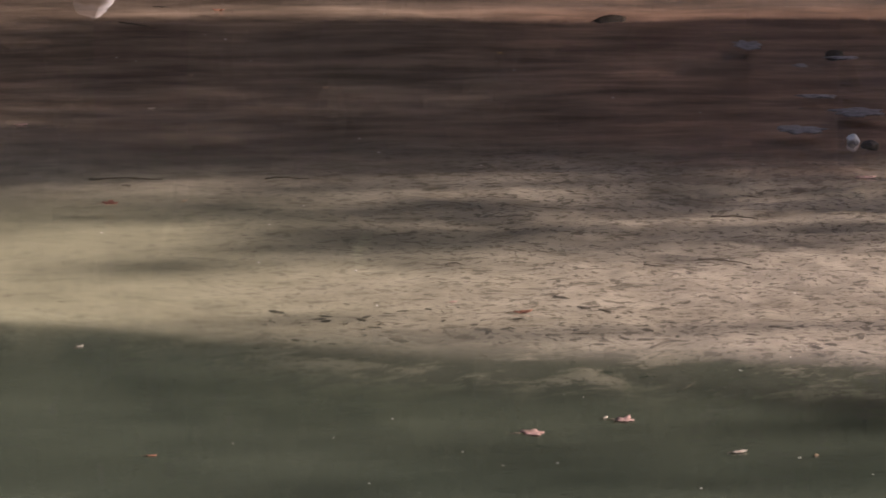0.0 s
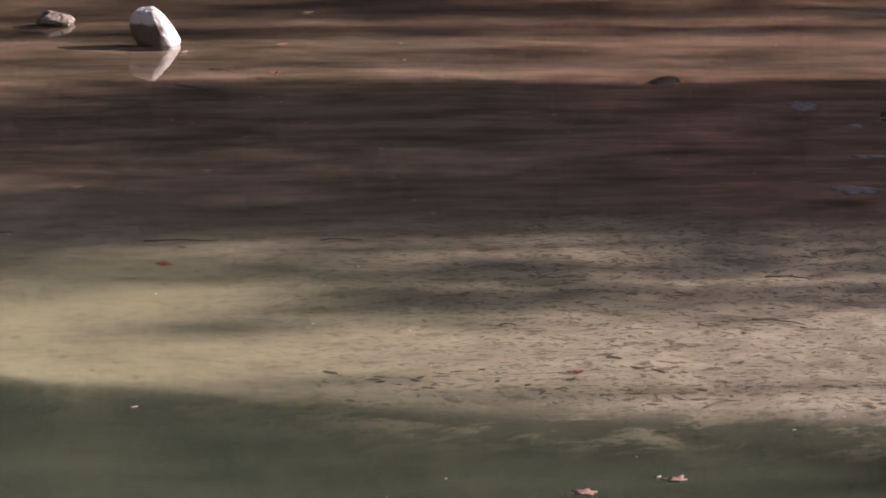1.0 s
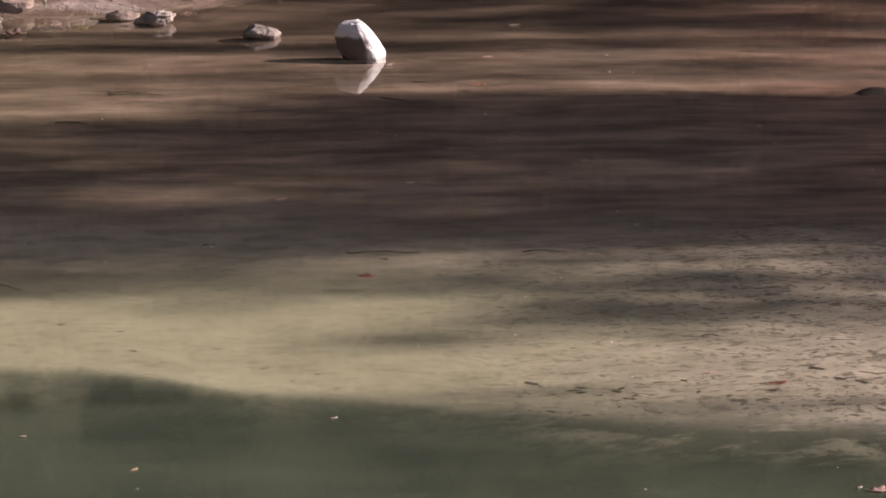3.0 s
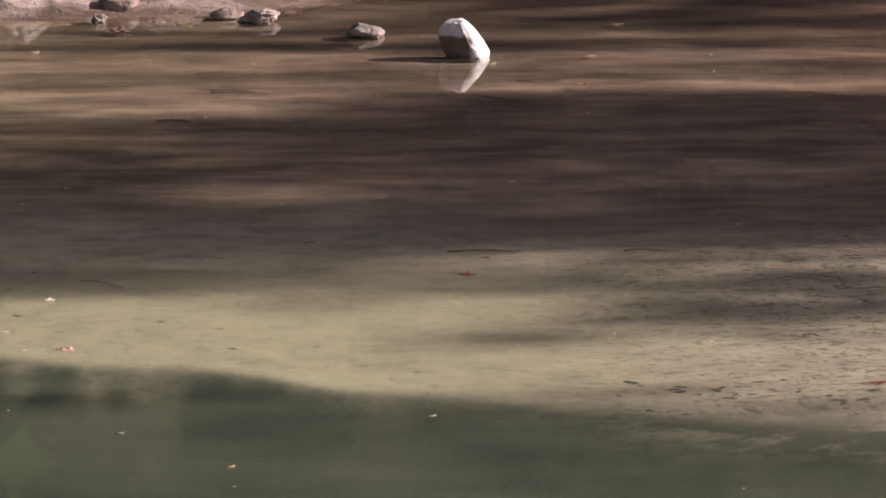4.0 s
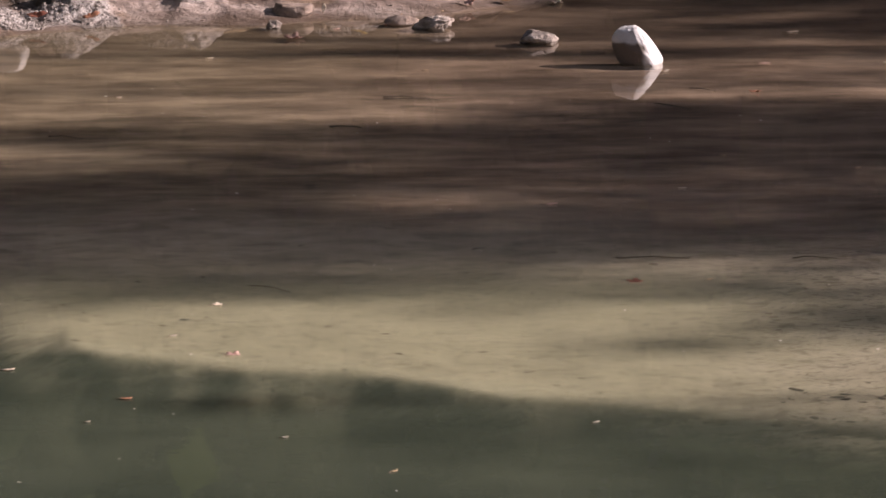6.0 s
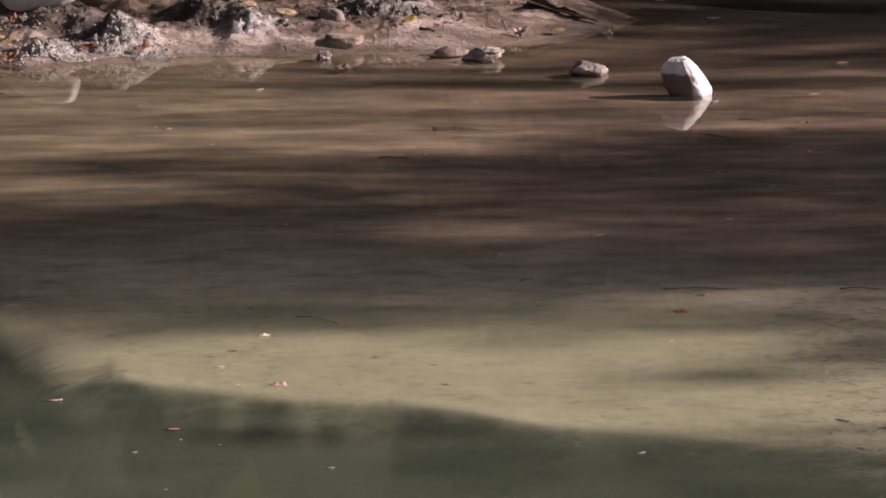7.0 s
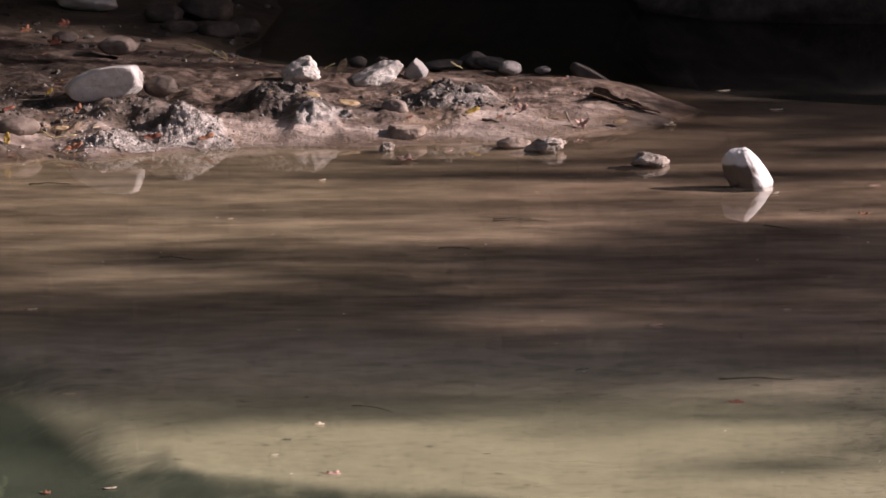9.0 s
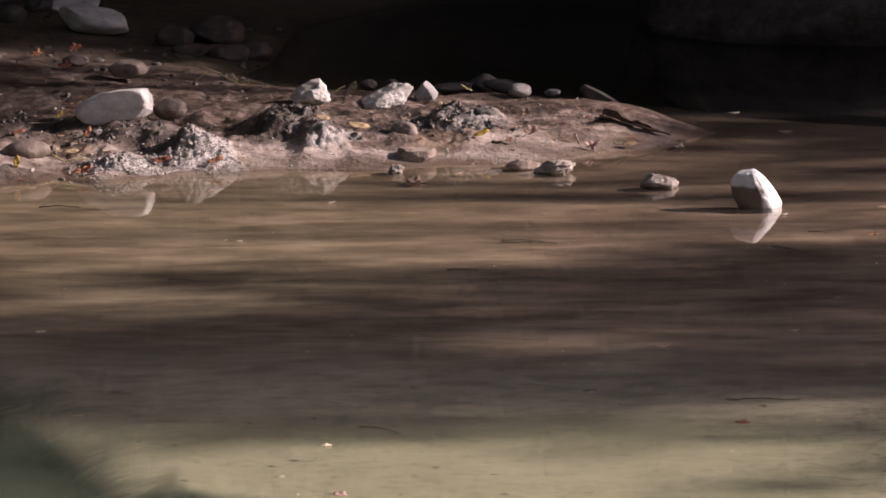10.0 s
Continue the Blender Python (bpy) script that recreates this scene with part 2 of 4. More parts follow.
def leaf_material(name, base, edge, sheer=0.25):
    n = Nodes(name)
    rnd = n.add("ShaderNodeObjectInfo").outputs["Random"]
    colour = n.mix(n.span(n.noise(70, 3), 0.42, 0.62), base, edge)
    hsv = n.add("ShaderNodeHueSaturation")
    n.put(hsv.inputs["Value"], n.math("MULTIPLY_ADD", rnd, 0.5, 0.75))
    n.put(hsv.inputs["Color"], colour)
    n.finish(hsv.outputs[0], 0.6, n.bump(n.noise(200, 2), 0.3, 0.001))
    thin = n.add("ShaderNodeBsdfTranslucent")
    n.put(thin.inputs[0], hsv.outputs[0])
    m = n.add("ShaderNodeMixShader")
    m.inputs[0].default_value = sheer
    n.put(m.inputs[1], n.bsdf.outputs[0])
    n.put(m.inputs[2], thin.outputs[0])
    n.put(n.tree.nodes["Material Output"].inputs[0], m.outputs[0])
    return n.mat


def plain_material(name, dark, light, scale=20, roughness=0.8, bump=0.01, stretch=(1, 1, 1), local=False):
    n = Nodes(name)
    f = n.noise(scale, 5, 0.6, stretch, local)
    return n.finish(n.ramp(f, (0.3, dark), (0.7, light)), roughness, n.bump(f, 0.6, bump))


M_GROUND = ground_material()
M_WATER = water_material()
M_WHITE = stone_material("white_limestone", (0.62, 0.60, 0.59), (0.76, 0.74, 0.73), (0.84, 0.83, 0.82), (0.45, 0.41, 0.37), 0.25)
M_MUD_SHADE = stone_material("white_limestone_with_mud_and_shade", (0.48, 0.465, 0.46), (0.62, 0.605, 0.60), (0.72, 0.71, 0.705), (0.45, 0.41, 0.37), 0.2, mud=0.070)
M_PALE = stone_material("pale_grey_stone", (0.36, 0.33, 0.31), (0.52, 0.49, 0.47), (0.66, 0.63, 0.61), (0.22, 0.17, 0.13), 0.35)
M_CRUST = stone_material("crusted_pale_stone", (0.15, 0.13, 0.115), (0.48, 0.445, 0.415), (0.74, 0.70, 0.67), (0.10, 0.08, 0.065), 0.55, scale=1.6)
M_DULL = stone_material("dull_crusted_stone", (0.09, 0.076, 0.063), (0.33, 0.28, 0.245), (0.54, 0.48, 0.435), (0.10, 0.075, 0.058), 0.45, scale=1.6)
M_BOULDER = stone_material("dark_wet_boulder", (0.03, 0.022, 0.017), (0.068, 0.050, 0.040), (0.12, 0.092, 0.074), (0.02, 0.016, 0.012), 0.4, 0.7)
M_BROWN = stone_material("brown_cobble", (0.09, 0.069, 0.057), (0.18, 0.140, 0.118), (0.28, 0.226, 0.194), (0.10, 0.07, 0.05), 0.3, 0.7)
M_DARK = stone_material("dark_stone", (0.035, 0.030, 0.027), (0.072, 0.062, 0.056), (0.14, 0.125, 0.115), (0.03, 0.026, 0.022), 0.4, 0.75)
M_GREY = stone_material("grey_cobble", (0.15, 0.14, 0.135), (0.26, 0.24, 0.23), (0.36, 0.34, 0.33), (0.09, 0.075, 0.065), 0.35, 0.75)
M_TANSTONE = stone_material("tan_stone", (0.12, 0.088, 0.07), (0.30, 0.232, 0.192), (0.47, 0.385, 0.33), (0.10, 0.075, 0.055), 0.5, scale=1.3)
M_RED = leaf_material("red_leaf", (0.32, 0.115, 0.075), (0.20, 0.075, 0.05))
M_ORANGE = leaf_material("orange_leaf", (0.42, 0.20, 0.115), (0.28, 0.115, 0.07))
M_YELLOW = leaf_material("yellow_leaf", (0.60, 0.43, 0.09), (0.45, 0.28, 0.07))
M_PINK = leaf_material("faded_pink_leaf", (0.60, 0.40, 0.34), (0.40, 0.25, 0.20))
M_TAN = leaf_material("dry_tan_leaf", (0.48, 0.36, 0.22), (0.32, 0.21, 0.12))
M_BLEACHED = leaf_material("bleached_leaf", (0.72, 0.64, 0.52), (0.55, 0.45, 0.34))
M_TWIG = plain_material("dead_twig", (0.12, 0.085, 0.055), (0.30, 0.24, 0.16), 60)
M_SODDEN = plain_material("sodden_twig", (0.085, 0.068, 0.052), (0.17, 0.138, 0.105), 50)
M_STRAW = plain_material("dry_straw", (0.36, 0.30, 0.13), (0.55, 0.48, 0.25), 60)
M_BARK = plain_material("tree_bark", (0.035, 0.026, 0.019), (0.13, 0.10, 0.075), 12, 0.95, 0.04, (1, 1, 0.25))
M_CURL = plain_material("curled_bark", (0.035, 0.02, 0.012), (0.14, 0.085, 0.052), 40, 0.8, 0.01)
M_LEAVES = leaf_material("tree_foliage", (0.045, 0.075, 0.018), (0.085, 0.10, 0.025), 0.3)
M_FOAM = plain_material("dried_foam", (0.14, 0.122, 0.118), (0.36, 0.33, 0.32), 45, 0.6, 0.004)
# ---- the lie of the land: one height function for bed, bar and banks ----
def lattice(ix, iy, seed):
    h = (ix.astype(np.int64) * 374761393 + iy.astype(np.int64) * 668265263 + seed * 1442695041) & 0xFFFFFFFF
    h = ((h ^ (h >> 13)) * 1274126177) & 0xFFFFFFFF
    return ((h ^ (h >> 16)) & 0xFFFF) / 32767.5 - 1.0


def noise2(x, y, seed=0):
    """Smooth value noise between -1 and 1."""
    fx, fy = np.floor(x), np.floor(y)
    u, v = x - fx, y - fy
    u, v = u * u * (3 - 2 * u), v * v * (3 - 2 * v)
    a, b = lattice(fx, fy, seed), lattice(fx + 1, fy, seed)
    c, d = lattice(fx, fy + 1, seed), lattice(fx + 1, fy + 1, seed)
    return (a * (1 - u) + b * u) * (1 - v) + (c * (1 - u) + d * u) * v


def fbm(x, y, seed=0, octaves=4, gain=0.5):
    total, amp = 0.0, 1.0
    for k in range(octaves):
        total = total + amp * noise2(x * 2 ** k, y * 2 ** k, seed + 17 * k)
        amp *= gain
    return total


def smooth(a, b, v):
    s = np.clip((v - a) / (b - a), 0, 1)
    return s * s * (3 - 2 * s)


BAR_FRONT = [(-7.0, 16.3), (-3.0, 16.2), (-1.63, 16.24), (-1.5, 16.30), (-1.42, 16.41), (-1.30, 16.31), (-1.19, 16.36),
             (-1.06, 16.45), (-0.83, 16.55), (-0.66, 16.58), (-0.47, 16.55), (-0.31, 16.55), (-0.10, 16.66), (0.12, 16.68),
             (0.32, 16.76), (0.50, 16.93), (0.73, 17.06), (0.87, 17.34)]
BAR_BACK = [(0.80, 17.52), (0.68, 17.78), (0.50, 18.02), (0.25, 18.25), (-0.2, 18.36), (-0.5, 18.42), (-0.75, 18.55), (-0.95, 18.9),
            (-0.85, 19.3), (-0.80, 20.2), (-1.0, 21.6), (-1.6, 24.0), (-7.0, 24.0)]


def bar_distance(x, y):
    """Metres inside the sandbar's waterline; negative in the water."""
    pts = BAR_FRONT + BAR_BACK
    best = np.full(x.shape, 1e9)
    inside = np.zeros(x.shape, bool)
    for (ax, ay), (bx, by) in zip(pts, pts[1:] + pts[:1]):
        ex, ey = bx - ax, by - ay
        s = np.clip(((x - ax) * ex + (y - ay) * ey) / (ex * ex + ey * ey), 0, 1)
        best = np.minimum(best, (x - ax - s * ex) ** 2 + (y - ay - s * ey) ** 2)
        if ay != by:
            inside ^= ((ay > y) != (by > y)) & (x < ex * (y - ay) / ey + ax)
    return np.where(inside, 1, -1) * np.sqrt(best)


def mound(x, y, cx, cy, rx, ry, h, power=1.0):
    return h * np.exp(-(((x - cx) / rx) ** 2 + ((y - cy) / ry) ** 2) ** power)


def shelf_edge(x):
    """Where the pale shelf of silt breaks off into deep water."""
    bends = ([-4.0, -2.2, -1.6, -1.2, -1.0, -0.86, -0.74, -0.62, -0.48, -0.2, 0.1, 0.22, 0.36, 0.7, 1.0, 1.3, 1.6, 1.9, 2.4, 4.5],
             [15.4, 14.7, 13.9, 13.1, 12.65, 12.25, 11.98, 11.72, 11.62, 11.53, 11.45, 11.33, 11.21, 11.16, 11.12, 11.09, 11.05, 10.98, 10.90, 10.8])
    return sum(np.interp(x + s, *bends) for s in (-0.06, -0.03, 0.0, 0.03, 0.06)) / 5


def crumbled(x, y):
    """How far the silt of the mounds is broken into crumbs."""
    u, v = x + 0.06 * fbm(x * 6, y * 6, 75, 3), y + 0.05 * fbm(x * 6, y * 6, 77, 3)
    return (mound(u, v, -0.98, 16.64, 0.17, 0.14, 1.0, 2.0) + mound(u, v, -1.22, 16.49, 0.16, 0.075, 1.0, 2.0) + 0.6 * mound(u, v, -0.1, 17.14, 0.24, 0.12, 1.0, 2.0) + 0.7 * mound(u, v, -0.68, 17.08, 0.15, 0.15, 1.0, 2.0)
            + 0.5 * mound(u, v, -0.48, 16.95, 0.10, 0.07, 1.0, 2.0) + 0.5 * mound(u, v, -0.54, 16.84, 0.10, 0.10, 1.0, 2.0))


def darkened(x, y):
    """Where shade of hollows and mounds is put into the bar's soil colour."""
    u, v = x + 0.07 * fbm(x * 5, y * 5, 91, 3), y + 0.06 * fbm(x * 5, y * 5, 93, 3)
    return (mound(u, v, -1.24, 16.84, 0.26, 0.12, 1.0, 2.0) + mound(u, v, -1.66, 16.98, 0.26, 0.20, 1.0, 2.0) + 0.6 * mound(u, v, -0.30, 17.02, 0.16, 0.09, 1.0, 2.0)
            + 0.8 * mound(u, v, -0.74, 16.92, 0.10, 0.13, 1.0, 2.0) + 0.8 * mound(u, v, -1.62, 16.33, 0.22, 0.09, 1.0, 2.0) + 0.75 * mound(u, v, -1.75, 17.80, 0.42, 0.65, 1.0, 2.0))


def height(x, y):
    d = bar_distance(x, y)
    rough = fbm(x * 6, y * 6, 3, 4)
    fine = 0.6 * fbm(x * 26, y * 26, 9, 4, 0.6) + 0.9 * (0.5 - np.abs(fbm(x * 34, y * 34, 15, 3, 0.6)))
    # bar: a low beach with mounds of crumbled silt
    bar = 0.085 * (1 - np.exp(-np.maximum(d, 0) / 0.30)) + 0.035 * smooth(0.45, 1.1, d)
    u, v = x + 0.035 * fbm(x * 7, y * 7, 71, 3), y + 0.035 * fbm(x * 7, y * 7, 73, 3)
    lumps = (mound(u, v, -0.96, 16.68, 0.11, 0.12, 0.115, 1.3) + mound(u, v, -1.23, 16.50, 0.15, 0.07, 0.055, 1.3)
             + mound(u, v, -1.12, 16.88, 0.16, 0.09, 0.05, 1.3)
             + mound(u, v, -0.68, 17.06, 0.12, 0.13, 0.085, 1.2) + mound(u, v, -0.54, 16.84, 0.10, 0.12, 0.070, 1.0)
             + mound(u, v, -0.06, 17.16, 0.17, 0.08, 0.05, 1.3) + mound(u, v, -1.30, 17.02, 0.20, 0.10, 0.045)
             + mound(u, v, -1.62, 16.80, 0.10, 0.10, 0.03) + mound(x, y, 0.45, 17.40, 0.45, 0.24, 0.050))
    crumb = crumbled(x, y)
    left = smooth(-0.3, -0.8, x) * smooth(17.5, 17.0, y)
    lumps = lumps + 0.020 * left * (0.55 - np.abs(fbm(x * 4.5, y * 5.5, 61, 3)))
    soft = np.clip(d / 0.25, 0, 1)
    lumpy = smooth(0.35, -0.1, x) * smooth(18.4, 17.7, y)
    bar = bar + soft * (lumps + (0.006 + 0.008 * lumpy) * rough + (0.003 + 0.004 * lumpy) * fbm(x * 15, y * 15, 27, 3) + (0.0022 + 0.014 * np.clip(crumb, 0, 1)) * fine - 0.034 * np.clip(crumb, 0, 1) * smooth(0.05, 0.45, fbm(x * 25, y * 23, 81, 3)))
    # bed: shallow by the bar, a shelf, then the drop into deep water
    bed = -0.005 - 0.005 * smooth(0.0, 0.4, -d) - 0.026 * smooth(1.2, 3.6, -d) + 0.006 * fbm(x * 2.2, y * 2.2, 21, 3) * np.clip(-d / 2.5, 0, 1)
    right = smooth(1.1, 2.6, x) * smooth(10.2, 11.6, y) * smooth(13.6, 12.6, y)
    bed = bed + ((0.002 + 0.006 * right) * fbm(x * 7, y * 12, 33, 3) + (0.001 + 0.004 * right) * (0.5 - np.abs(fbm(x * 17, y * 26, 37, 2)))) * np.clip(-d / 1.5, 0, 1)
    edge = shelf_edge(x + 0.05 * fbm(x * 3, y * 3, 43, 2)) + 0.035 * fbm(x * 4.0, y * 4.0, 41, 3)
    over = edge - y
    bed = bed - 0.20 * smooth(-0.05, 1.0, over / (0.36 + 1.5 * smooth(-0.62, -1.0, x) + 0.55 * smooth(0.5, 1.3, x))) - 0.55 * smooth(0.1, 3.0, over)
    bed = bed - 0.35 * smooth(17.3, 19.3, y) * smooth(0.0, 1.1, -d)
    z = np.where(d > 0, bar, bed)
    # banks all round
    front = 1.5 * smooth(8.0, 4.0, y) + 0.6 * smooth(6.0, -3.0, y)
    right_bank = 1.6 * smooth(5.2, 8.0, x) + 0.8 * smooth(8, 16, x)
    left_bank = 1.4 * smooth(-4.5, -8.0, x)
    back = 1.5 * smooth(20.4, 23.5, y) + 9.0 * smooth(22.5, 36, y)
    # unseen ridge on the right, added to keep the sun off the far water
    wooded = 9.0 * smooth(7.0, 13.0, x) * smooth(17.9, 19.1, y - 0.123 * x)
    z = z + np.maximum(np.maximum(front, right_bank), np.maximum(left_bank, back)) + wooded
    return z + 0.12 * fbm(x * 0.5, y * 0.5, 5, 3) * smooth(5.5, 9, np.maximum(np.abs(x), np.abs(y - 14) - 2))


# ---- helpers for meshes ----
def mesh_object(name, bm, material, smooth_faces=True):
    me = bpy.data.meshes.new(name)
    bm.to_mesh(me)
    bm.free()
    me.materials.append(material)
    if smooth_faces:
        me.polygons.foreach_set("use_smooth", [True] * len(me.polygons))
    return new(name, me)


def part(name, bm, material, parent, label="", smooth_faces=True):
    """Links a bmesh as ONE mesh object under a thing or a part."""
    ob = mesh_object(name, bm, material, smooth_faces)
    ob.parent = parent
    return tagged(ob, label)


def thing(name, m, label, category, group="", kind=""):
    ob = new(name)
    ob.matrix_world = m
    ob.empty_display_size = 0.05
    return tagged(ob, label, category, group, kind)


def level(x, y):
    """The land's height at one place."""
    return float(height(np.array([float(x)]), np.array([float(y)]))[0])


def spaced(*stops):
    """Grid lines from (start, step) pairs and an end."""
    out = []
    for (a, step), (b, _) in zip(stops, stops[1:]):
        out += list(np.linspace(a, b, max(1, round((b - a) / step)), endpoint=False))
    return np.array(out + [stops[-1][0]])


# ---- the ground: one sheet, fine round the bar and coarse towards the horizon ----
def build_ground():
    xs = spaced((-1500, 300), (-300, 60), (-60, 8), (-12, 0.6), (-4, 0.1), (-2.1, 0.007), (0.95, 0.016), (3.5, 0.1), (5, 0.5), (18, 4), (60, 60), (300, 300), (1500, 1))
    ys = spaced((-1500, 300), (-300, 60), (-60, 8), (-4, 0.6), (7, 0.15), (9.2, 0.04), (10.5, 0.018), (13.0, 0.03), (16.15, 0.007), (17.6, 0.012), (18.7, 0.03), (20.6, 0.12), (24, 0.6), (40, 6), (100, 60), (300, 300), (1500, 1))
    gx, gy = np.meshgrid(xs, ys)
    gz = height(gx.ravel(), gy.ravel())
    verts = np.stack([gx.ravel(), gy.ravel(), gz], -1)
    nx, ny = len(xs), len(ys)
    i = (np.arange(ny - 1)[:, None] * nx + np.arange(nx - 1)[None, :]).ravel()
    quads = np.stack([i, i + 1, i + 1 + nx, i + nx], -1)
    me = bpy.data.meshes.new("ground")
    me.vertices.add(len(verts))
    me.vertices.foreach_set("co", verts.ravel())
    me.loops.add(quads.size)
    me.loops.foreach_set("vertex_index", quads.ravel())
    me.polygons.add(len(quads))
    me.polygons.foreach_set("loop_start", np.arange(len(quads)) * 4)
    me.polygons.foreach_set("use_smooth", np.ones(len(quads), bool))
    me.update()
    me.validate()
    me.attributes.new("crust", "FLOAT", "POINT").data.foreach_set("value", np.clip(crumbled(gx.ravel(), gy.ravel()), 0, 1).astype(np.float32))
    me.attributes.new("hollow_shade", "FLOAT", "POINT").data.foreach_set("value", np.clip(darkened(gx.ravel(), gy.ravel()), 0, 1).astype(np.float32))
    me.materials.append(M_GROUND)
    tagged(new("ground", me), "grey-brown sandbar, pale silt bed and dark wooded banks", "ground", kind="structure")


build_ground()

def build_water():
    xs = spaced((-9, 0.5), (-4, 0.06), (4.2, 0.5), (9, 1))
    ys = spaced((5.5, 0.5), (8.8, 0.06), (19, 0.3), (24, 1))
    gx, gy = np.meshgrid(xs, ys)
    deep = np.clip(-height(gx.ravel(), gy.ravel()), 0, 2)
    nx, ny = len(xs), len(ys)
    i = (np.arange(ny - 1)[:, None] * nx + np.arange(nx - 1)[None, :]).ravel()
    me = bpy.data.meshes.new("water")
    me.from_pydata(np.stack([gx.ravel(), gy.ravel(), 0 * deep], -1).tolist(), [], np.stack([i, i + 1, i + 1 + nx, i + nx], -1).tolist())
    me.attributes.new("depth", "FLOAT", "POINT").data.foreach_set("value", deep.astype(np.float32))
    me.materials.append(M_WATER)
    tagged(new("water", me), "still murky green-brown pond water with clear reflections", "water", kind="structure")


build_water()


# ---- trees on the banks, whose shade falls across the pond ----
def tube(bm, pts, radii, sides=8):
    rings = []
    for k, (p, r) in enumerate(zip(pts, radii)):
        p = Vector(p)
        way = (Vector(pts[min(k + 1, len(pts) - 1)]) - Vector(pts[max(k - 1, 0)])).normalized()
        a = way.orthogonal().normalized()
        b = way.cross(a)
        rings.append([bm.verts.new(p + r * (math.cos(6.2832 * j / sides) * a + math.sin(6.2832 * j / sides) * b)) for j in range(sides)])
    for r0, r1 in zip(rings, rings[1:]):
        for j in range(sides):
            bm.faces.new((r0[j], r0[(j + 1) % sides], r1[(j + 1) % sides], r1[j]))
    bm.faces.new(rings[0][::-1])
    bm.faces.new(rings[-1])
    return bm


def build_tree(m, tall, crown_low, spread, leaves, seed, trunk_r=0.16, leaf=0.13, clumps=26):
    rnd = random.Random(seed)
    tree = thing("tree", m, "dark green leafy tree added out of view on the wooded bank", "tree", "trees on the bank")
    bm = bmesh.new()
    lean = rnd.uniform(-0.3, 0.3)
    spine = [(lean * (k / 8) ** 2 + rnd.uniform(-0.05, 0.05), rnd.uniform(-0.05, 0.05), tall * 0.92 * k / 8) for k in range(9)]
    spine[0] = (0, 0, -0.4)
    tube(bm, spine, [trunk_r * (1.25 - 1.1 * k / 8) for k in range(9)], 10)
    hubs = []
    for k in range(clumps):
        z = crown_low + (tall - crown_low) * (k + rnd.random()) / clumps
        f = (z - crown_low) / (tall - crown_low)
        reach = spread * (0.45 + 0.9 * math.sin(math.pi * min(0.97, 0.18 + 0.75 * f))) * rnd.uniform(0.45, 1.0) * 0.75
        a = rnd.uniform(0, 6.2832)
        hubs.append(Vector((lean * (z / tall) ** 2 + reach * math.cos(a), reach * math.sin(a), z)))
        root = Vector((lean * (z * 0.85 / tall) ** 2, 0, z * 0.85))
        mid = (root + hubs[-1]) / 2 + Vector((0, 0, 0.12))
        part("limb", tube(bmesh.new(), [root, mid, hubs[-1]], [trunk_r * 0.28, trunk_r * 0.18, 0.012], 5), M_BARK, tree)
    part("trunk", bm, M_BARK, tree)
    verts, faces = [], []
    for k in range(leaves):
        hub = hubs[k % len(hubs)]
        size = spread * rnd.uniform(0.26, 0.44)
        c = hub + Vector([rnd.gauss(0, 0.5) * size, rnd.gauss(0, 0.5) * size, rnd.gauss(0, 0.4) * size])
        u = Vector([rnd.gauss(0, 1) for _ in range(3)]).normalized()
        w = u.orthogonal().normalized()
        w = (w * math.cos(rnd.uniform(0, 6.28)) + u.cross(w) * 0.8).normalized()
        s = leaf * rnd.uniform(0.6, 1.3)
        i = len(verts)
        verts += [c - u * s, c + w * s * 0.45, c + u * s, c - w * s * 0.45]
        faces.append((i, i + 1, i + 2, i + 3))
    me = bpy.data.meshes.new("crown")
    me.from_pydata(verts, [], faces)
    me.materials.append(M_LEAVES)
    crown = new("crown", me)
    crown.parent = tree
    return tree


def bank_tree(x, y, top, low, *rest):
    """A tree on the right bank whose crown reaches from low to top above the water."""
    z = level(x, y)
    return build_tree(pose(x, y, z), top - z, low - z, *rest)


